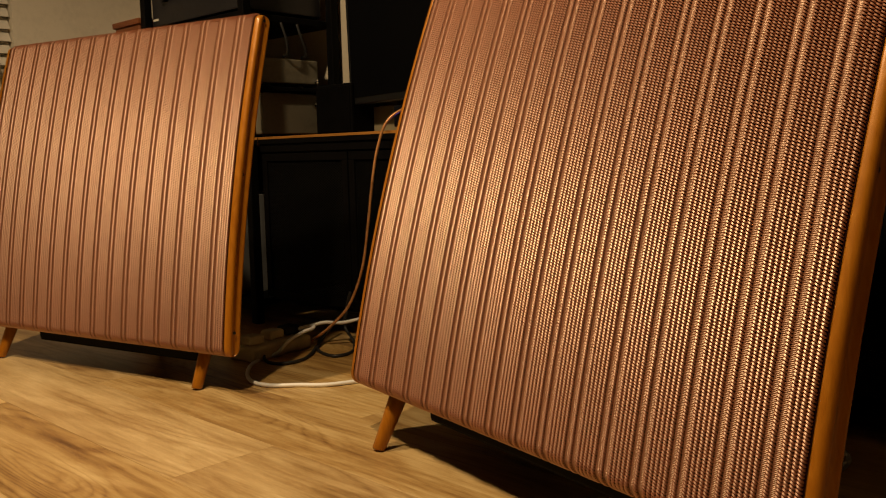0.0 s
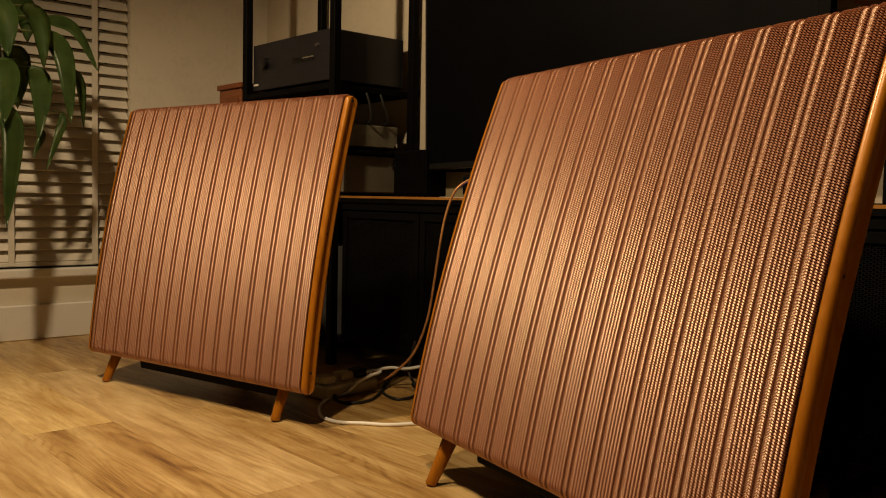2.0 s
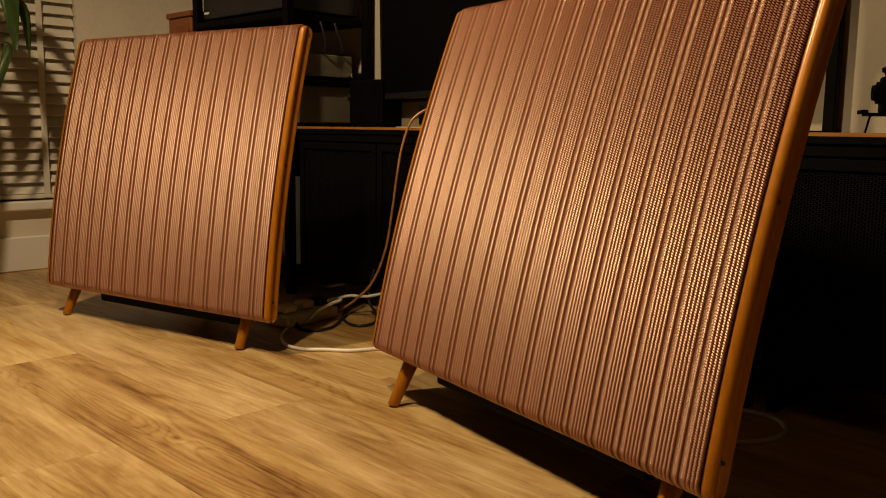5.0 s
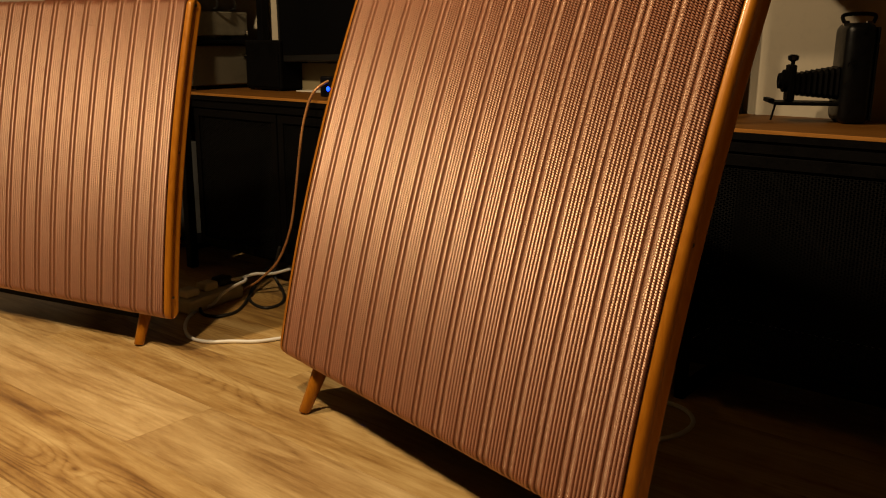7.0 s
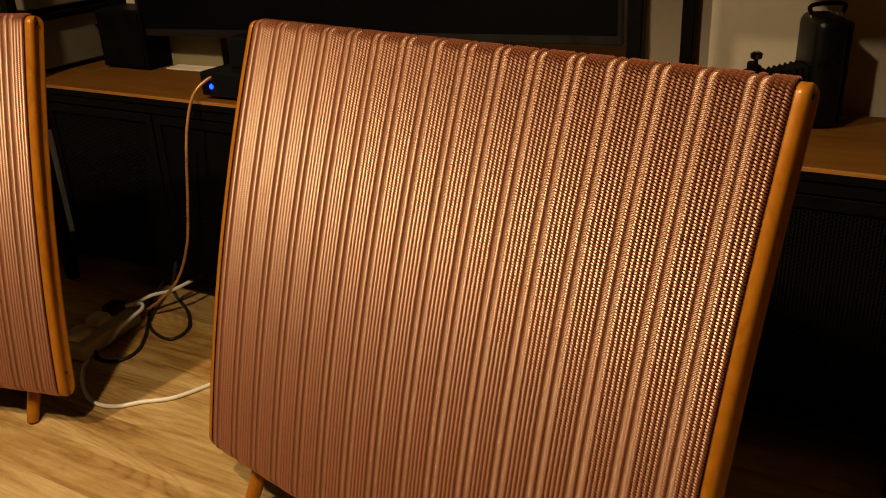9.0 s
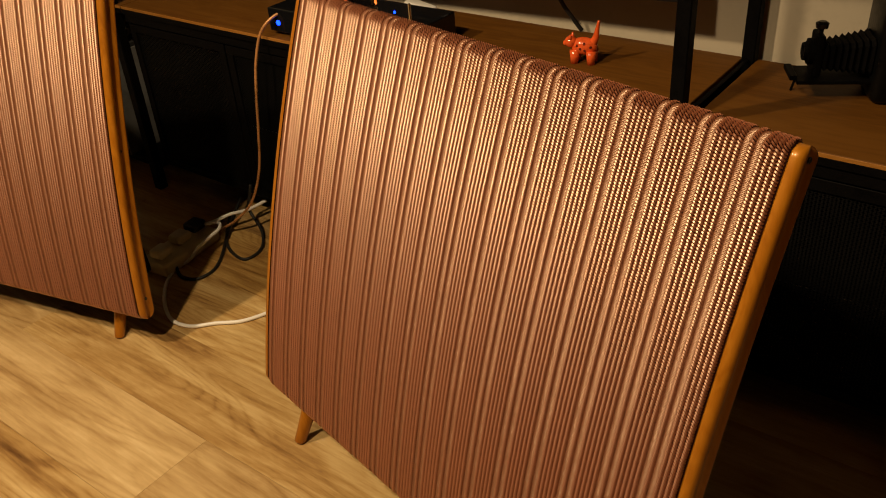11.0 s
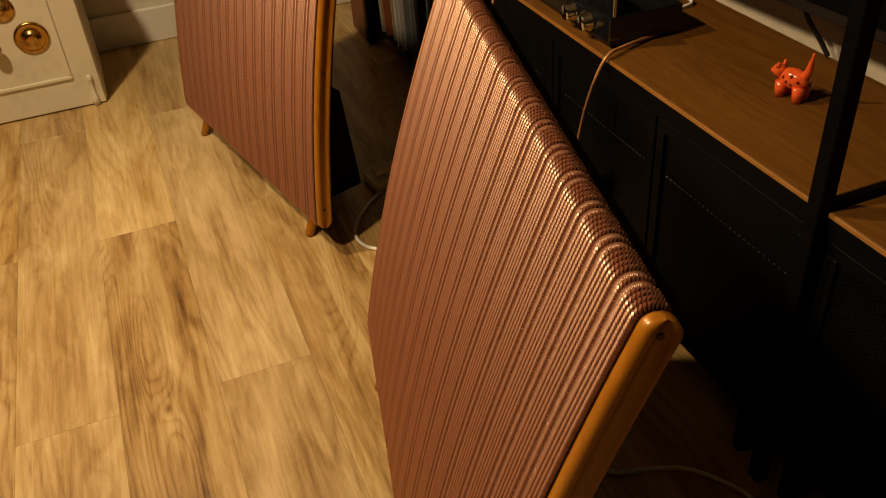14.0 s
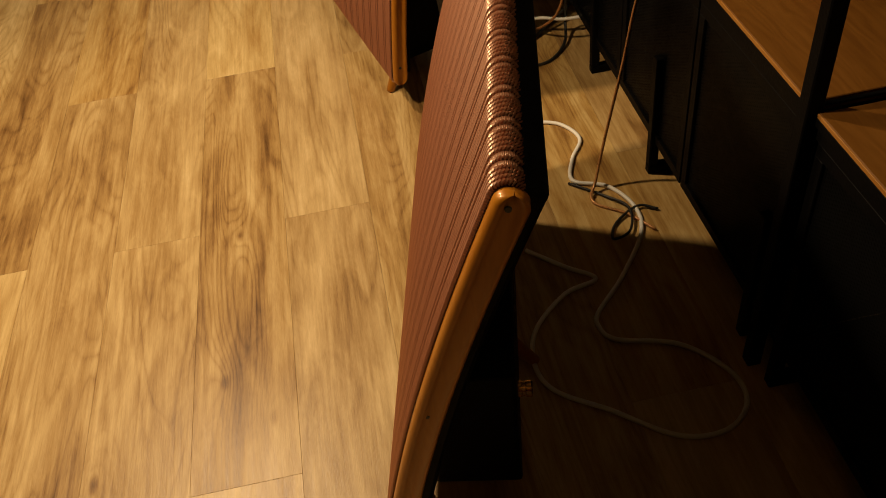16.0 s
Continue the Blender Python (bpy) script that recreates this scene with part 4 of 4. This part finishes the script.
std = part("lens_standard", block(-0.022, 0.026, -0.092, -0.078, 0.040, 0.112, 0.004, 2), BLACK_METAL, pc)
part("lens_barrel", lathe([(0, 0), (0.022, 0), (0.022, 0.008), (0.016, 0.010), (0.015, 0.016), (0.011, 0.016), (0.010, 0.012), (0, 0.012)], 24, pose(0.002, -0.092, 0.080, 90, 0, 0)), BLACK_METAL, std, "round shutter and lens")
part("viewfinder", lathe([(0, 0), (0.004, 0), (0.004, 0.006), (0.010, 0.009), (0.011, 0.017), (0.006, 0.020), (0, 0.020)], 14, Matrix.Translation((0.002, -0.083, 0.1115))), BLACK_GLOSS, std, "small black swivelling viewfinder")

# records in the open bay
for i in range(9):
    x = -1.580 + i * 0.050 + random.uniform(-0.006, 0.006)
    rec = tagged(link_mesh("record_sleeve", block(0, 0.004 + 0.010 * (i % 3 == 1), -0.155, 0.155, 0.0, 0.312, 0.0008), SLEEVE[(3, 2, 4, 2, 0, 0, 1, 3, 1)[i]]),
                 "worn card record sleeve leaning in the open bay", "record", "records in the bay")
    rec.matrix_basis = pose(x, 0.70 + random.uniform(-0.012, 0.01), 0.0695, 0, -4 + i * 0.5, 0)

# ---------------------------------------------------------------- safe and plant by the window
safe = thing("iron_safe", Matrix.Translation((-1.985, -0.838, 0)), "cream-painted antique iron safe with brass fittings", "safe")
SWD, SDP, SHT = 0.418, 0.39, 0.62
part("body", block(0, SDP - 0.03, 0.0, SWD, 0.0, SHT, 0.006, 2), SAFE_PAINT, safe)
door = part("door", block(SDP - 0.029, SDP, 0.004, SWD - 0.004, 0.004, SHT - 0.006, 0.004, 2), SAFE_PAINT, safe, "cream door with a raised moulding")
px0, px1, pz0, pz1 = 0.095, 0.335, 0.105, 0.52
for y0, y1, z0, z1 in ((px0, px1, pz0, pz0 + 0.012), (px0, px1, pz1 - 0.012, pz1), (px0, px0 + 0.012, pz0 + 0.0125, pz1 - 0.0125), (px1 - 0.012, px1, pz0 + 0.0125, pz1 - 0.0125)):
    part("panel_moulding", block(SDP - 0.001, SDP + 0.007, y0, y1, z0, z1, 0.003, 2), SAFE_PAINT, door)
part("brass_plate", lathe([(0, 0), (0.052, 0), (0.052, 0.004), (0.044, 0.008), (0.040, 0.006), (0.024, 0.008), (0.020, 0.016), (0.010, 0.018), (0, 0.018)], 36, pose(SDP, 0.258, 0.262, 0, 90, 0)), BRASS, door, "round tarnished brass lock plate", True)
part("brass_plate", lathe([(0, 0), (0.040, 0), (0.040, 0.004), (0.032, 0.007), (0.014, 0.008), (0.012, 0.02), (0, 0.022)], 32, pose(SDP, 0.20, 0.365, 0, 90, 0)), BRASS, door, "round tarnished brass lock plate", True)
part("brass_knob", lathe([(0, 0), (0.012, 0), (0.008, 0.008), (0.008, 0.018), (0.017, 0.024), (0.020, 0.034), (0.017, 0.044), (0.008, 0.050), (0, 0.051)], 24, pose(SDP, 0.148, 0.258, 0, 90, 0)), BRASS, door, "round brass knob", True)
part("hinge", lathe([(0, 0), (0.010, 0), (0.010, 0.03), (0.007, 0.034), (0.007, 0.085), (0.010, 0.09), (0.008, 0.105), (0, 0.108)], 14, Matrix.Translation((SDP + 0.004, 0.383, 0.002))), SAFE_PAINT, safe, "painted pin hinge", True)
part("hinge", lathe([(0, 0), (0.010, 0), (0.010, 0.03), (0.007, 0.034), (0.007, 0.085), (0.010, 0.09), (0.008, 0.105), (0, 0.108)], 14, Matrix.Translation((SDP + 0.004, 0.383, 0.45))), SAFE_PAINT, safe, "painted pin hinge", True)

plant = thing("potted_plant", Matrix.Translation((-1.80, -0.56, SHT)), "leafy green houseplant with drooping leaves in a pot", "plant")
part("pot", lathe([(0, 0), (0.075, 0), (0.085, 0.01), (0.105, 0.15), (0.112, 0.155), (0.112, 0.175), (0.100, 0.175), (0.098, 0.15), (0, 0.15)], 28), POT, plant, smooth=True)
part("soil", lathe([(0, 0.152), (0.096, 0.152), (0.096, 0.1505), (0, 0.1505)], 24), SOIL, plant)


def leaf_bm(root, stem_tip, tip, width, rng):
    """A drooping leaf from its stalk's end to its tip, cupped along the midrib."""
    a, c = Vector(stem_tip), Vector(tip)
    mid_ = (a + c) / 2 + Vector((0.0, 0.02, 0.07 * (c - a).length / 0.3))
    path = smooth_path([a, mid_, c], 7)
    bm = bmesh.new()
    rows = []
    n = len(path)
    side0 = Vector((0.25, 1.0, 0.0)).normalized()
    side0 = (side0 + Vector((rng.uniform(-0.3, 0.3), rng.uniform(-0.3, 0.3), rng.uniform(-0.2, 0.2)))).normalized()
    for i, p in enumerate(path):
        t = i / (n - 1)
        w = width * (math.sin(math.pi * min(1, t * 0.93 + 0.07)) ** 0.75) * (1 - 0.35 * t)
        d = (path[min(i + 1, n - 1)] - path[max(i - 1, 0)]).normalized()
        sd = (side0 - d * side0.dot(d)).normalized()
        up = sd.cross(d)
        wob = 0.004 * math.sin(9 * t + width * 80)
        rows.append([bm.verts.new(p + sd * w * k + up * (abs(k) ** 1.5 * w * 0.35 + wob * k)) for k in (-1, -0.5, 0, 0.5, 1)])
    for r0, r1 in zip(rows, rows[1:]):
        for k in range(4):
            bm.faces.new((r0[k], r0[k + 1], r1[k + 1], r1[k]))
    bmesh.ops.solidify(bm, geom=bm.faces[:], thickness=0.0012)
    bmesh.ops.recalc_face_normals(bm, faces=bm.faces)
    return bm


rng = random.Random(11)
LEAVES = [  # stalk end, tip, half width, in the plant's own frame
    ((0.09, 0.325, 0.53), (0.10, 0.39, 0.33), 0.038), ((0.07, 0.40, 0.46), (0.09, 0.48, 0.16), 0.040), ((0.04, 0.38, 0.51), (0.05, 0.585, 0.35), 0.026),
    ((0.05, 0.36, 0.34), (0.06, 0.385, 0.10), 0.042), ((0.02, 0.48, 0.36), (0.02, 0.545, 0.15), 0.020), ((0.04, 0.47, 0.20), (0.05, 0.41, 0.0), 0.018),
    ((0.03, 0.39, 0.14), (0.04, 0.37, 0.04), 0.016), ((0.14, 0.20, 0.52), (0.16, 0.265, 0.35), 0.052), ((0.15, 0.24, 0.34), (0.15, 0.255, 0.14), 0.044),
    ((0.13, 0.27, 0.20), (0.13, 0.265, -0.19), 0.040), ((0.03, 0.30, 0.56), (0.03, 0.36, 0.42), 0.044), ((0.02, 0.30, 0.40), (0.02, 0.33, 0.20), 0.046),
    ((0.10, 0.12, 0.50), (0.16, 0.16, 0.24), 0.050), ((0.04, 0.10, 0.56), (0.10, 0.24, 0.66), 0.040), ((-0.02, 0.05, 0.55), (-0.10, -0.15, 0.45), 0.042),
    ((0.05, -0.08, 0.52), (0.12, -0.26, 0.30), 0.044), ((0.13, 0.02, 0.45), (0.26, 0.02, 0.22), 0.044), ((-0.05, 0.15, 0.50), (-0.12, 0.32, 0.38), 0.036)]
for a, c, w in LEAVES:
    a2 = Vector(a) * 1.0
    st = part("stalk", tube([(rng.uniform(-0.03, 0.03), rng.uniform(-0.03, 0.03), 0.15), (a2.x * 0.4, a2.y * 0.35, 0.15 + (a2.z - 0.1) * 0.75), a2], 0.0045, 8, 6, 0.0022), STEM, plant, smooth=True)
    part("leaf", leaf_bm(None, a2, c, w, rng), LEAF, st, smooth=True)

# ---------------------------------------------------------------- cables on the floor
def cable(name, pts, r, mat, label, n=8):
    return tagged(link_mesh(name, tube(pts, r, 8, n), mat, smooth=True), label, "cable")


fz = 0.0047
cable("white_cable", [(x, y, fz) for x, y in (
    (-0.630, 0.262), (-0.615, 0.228), (-0.582, 0.184), (-0.526, 0.137), (-0.471, 0.107), (-0.431, 0.100), (-0.390, 0.112), (-0.352, 0.149), (-0.304, 0.189), (-0.271, 0.256), (-0.25, 0.32), (-0.22, 0.382),
    (-0.15, 0.411), (-0.08, 0.372), (-0.006, 0.352), (0.035, 0.420), (0.117, 0.455), (0.20, 0.440), (0.31, 0.361), (0.385, 0.290), (0.42, 0.278), (0.46, 0.30), (0.50, 0.406), (0.58, 0.470), (0.65, 0.472),
    (0.695, 0.418), (0.686, 0.334), (0.609, 0.24), (0.543, 0.156), (0.472, 0.137), (0.394, 0.163), (0.323, 0.24), (0.300, 0.31), (0.251, 0.26), (0.182, 0.194))], 0.0047, WHITE_CABLE,
    "white mains cable looping over the floor behind the loudspeaker")
cable("speaker_cord", [(-0.36, 0.60, BT + 0.05), (-0.40, 0.555, BT + 0.055), (-0.432, 0.512, BT + 0.022), (-0.452, 0.494, 0.51), (-0.466, 0.485, 0.42), (-0.480, 0.48, 0.32), (-0.505, 0.478, 0.21), (-0.545, 0.465, 0.115), (-0.60, 0.445, 0.055), (-0.66, 0.43, 0.012)],
      0.0036, AMBER_CABLE, "amber twin speaker cord hanging over the cabinet edge")
cable("speaker_cord", [(-0.04, 0.68, BT + 0.006), (-0.005, 0.56, BT + 0.010), (0.012, 0.515, BT + 0.004), (0.004, 0.492, 0.50), (-0.002, 0.475, 0.42), (-0.005, 0.455, 0.28), (0.0, 0.425, 0.13), (0.03, 0.395, 0.03), (0.075, 0.374, fz), (0.134, 0.433, fz), (0.197, 0.473, fz)],
      0.0034, AMBER_CABLE, "amber twin speaker cord hanging over the cabinet edge")
cable("black_cable", [(-0.622, 0.250, 0.012), (-0.582, 0.233, fz), (-0.538, 0.247, fz), (-0.532, 0.296, fz), (-0.568, 0.355, fz), (-0.630, 0.430, 0.01), (-0.69, 0.54, 0.05)], 0.0042, BLACK_CABLE, "black mains cable coiled beside the power strip")
cable("black_cable", [(-0.70, 0.50, 0.012), (-0.60, 0.40, fz), (-0.504, 0.371, fz), (-0.50, 0.43, fz), (-0.56, 0.49, 0.012), (-0.62, 0.51, 0.05), (-0.58, 0.50, 0.14)], 0.0042, BLACK_CABLE, "black mains cable coiled beside the power strip")
cable("black_cable", [(0.138, 0.50, fz), (0.12, 0.46, 0.008), (0.156, 0.40, fz), (0.20, 0.38, fz), (0.19, 0.42, 0.01), (0.12, 0.44, 0.01), (0.06, 0.40, fz), (0.0, 0.34, fz)], 0.003, BLACK_CABLE, "thin black cable under the cabinet front")
strip = thing("power_strip", pose(-0.668, 0.305, 0, 0, 0, 98), "beige multi-socket power strip with plugs on the floor", "power strip")
part("case", block(-0.102, 0.102, -0.045, 0.045, 0.0, 0.036, 0.008, 3), BEIGE_PLASTIC, strip)
for x, y, mt in ((-0.062, 0.0, BEIGE_PLASTIC), (0.012, 0.006, BEIGE_PLASTIC), (0.074, 0.012, BLACK_PLASTIC)):
    part("plug", block(x - 0.024, x + 0.024, y - 0.022, y + 0.022, 0.0362, 0.060, 0.008, 3), mt, strip)
cable("white_cable", [(-0.630, 0.262, 0.0043), (-0.612, 0.285, 0.014), (-0.597, 0.310, 0.042), (-0.591, 0.351, 0.058), (-0.598, 0.385, 0.060), (-0.620, 0.405, 0.060), (-0.646, 0.402, 0.056), (-0.665, 0.392, 0.050)], 0.0046, WHITE_CABLE, "white cable looping up to the power strip")
cable("white_cable", [(-0.660, 0.400, 0.048), (-0.640, 0.418, 0.058), (-0.628, 0.450, 0.062), (-0.615, 0.50, 0.055), (-0.60, 0.56, 0.06)], 0.0046, WHITE_CABLE, "short white cable from the power strip")

# ---------------------------------------------------------------- floor planks
PW, PL = 0.197, 1.342
ROWY = -0.112
def plank_mesh(L, W):
    bm = block(-L / 2 + 0.00015, L / 2 - 0.00015, -W / 2 + 0.00015, W / 2 - 0.00015, -0.012, 0.0, 0)
    top = [e for e in bm.edges if all(v.co.z > -0.001 for v in e.verts)]
    bmesh.ops.bevel(bm, geom=top, offset=0.0003, segments=1, affect="EDGES")
    me = bpy.data.meshes.new("plank")
    bm.to_mesh(me)
    bm.free()
    me.materials.append(OAK)
    return me


FULL = {}
k0, k1 = int(math.floor((Y0 - ROWY) / PW)), int(math.ceil((Y1 - ROWY) / PW))
for k in range(k0, k1):
    y0, y1 = max(Y0, ROWY + k * PW), min(Y1, ROWY + (k + 1) * PW)
    off = -0.078 if k % 2 else -0.742
    i = int(math.floor((X0 - off) / PL))
    while off + i * PL < X1:
        x0, x1 = max(X0, off + i * PL), min(X1, off + (i + 1) * PL)
        i += 1
        if x1 - x0 < 0.01 or y1 - y0 < 0.01:
            continue
        key = (round(x1 - x0, 4), round(y1 - y0, 4))
        if key not in FULL:
            FULL[key] = plank_mesh(*key)
        o = new("plank", FULL[key])
        o.location = ((x0 + x1) / 2, (y0 + y1) / 2, 0)
        o.parent = ground
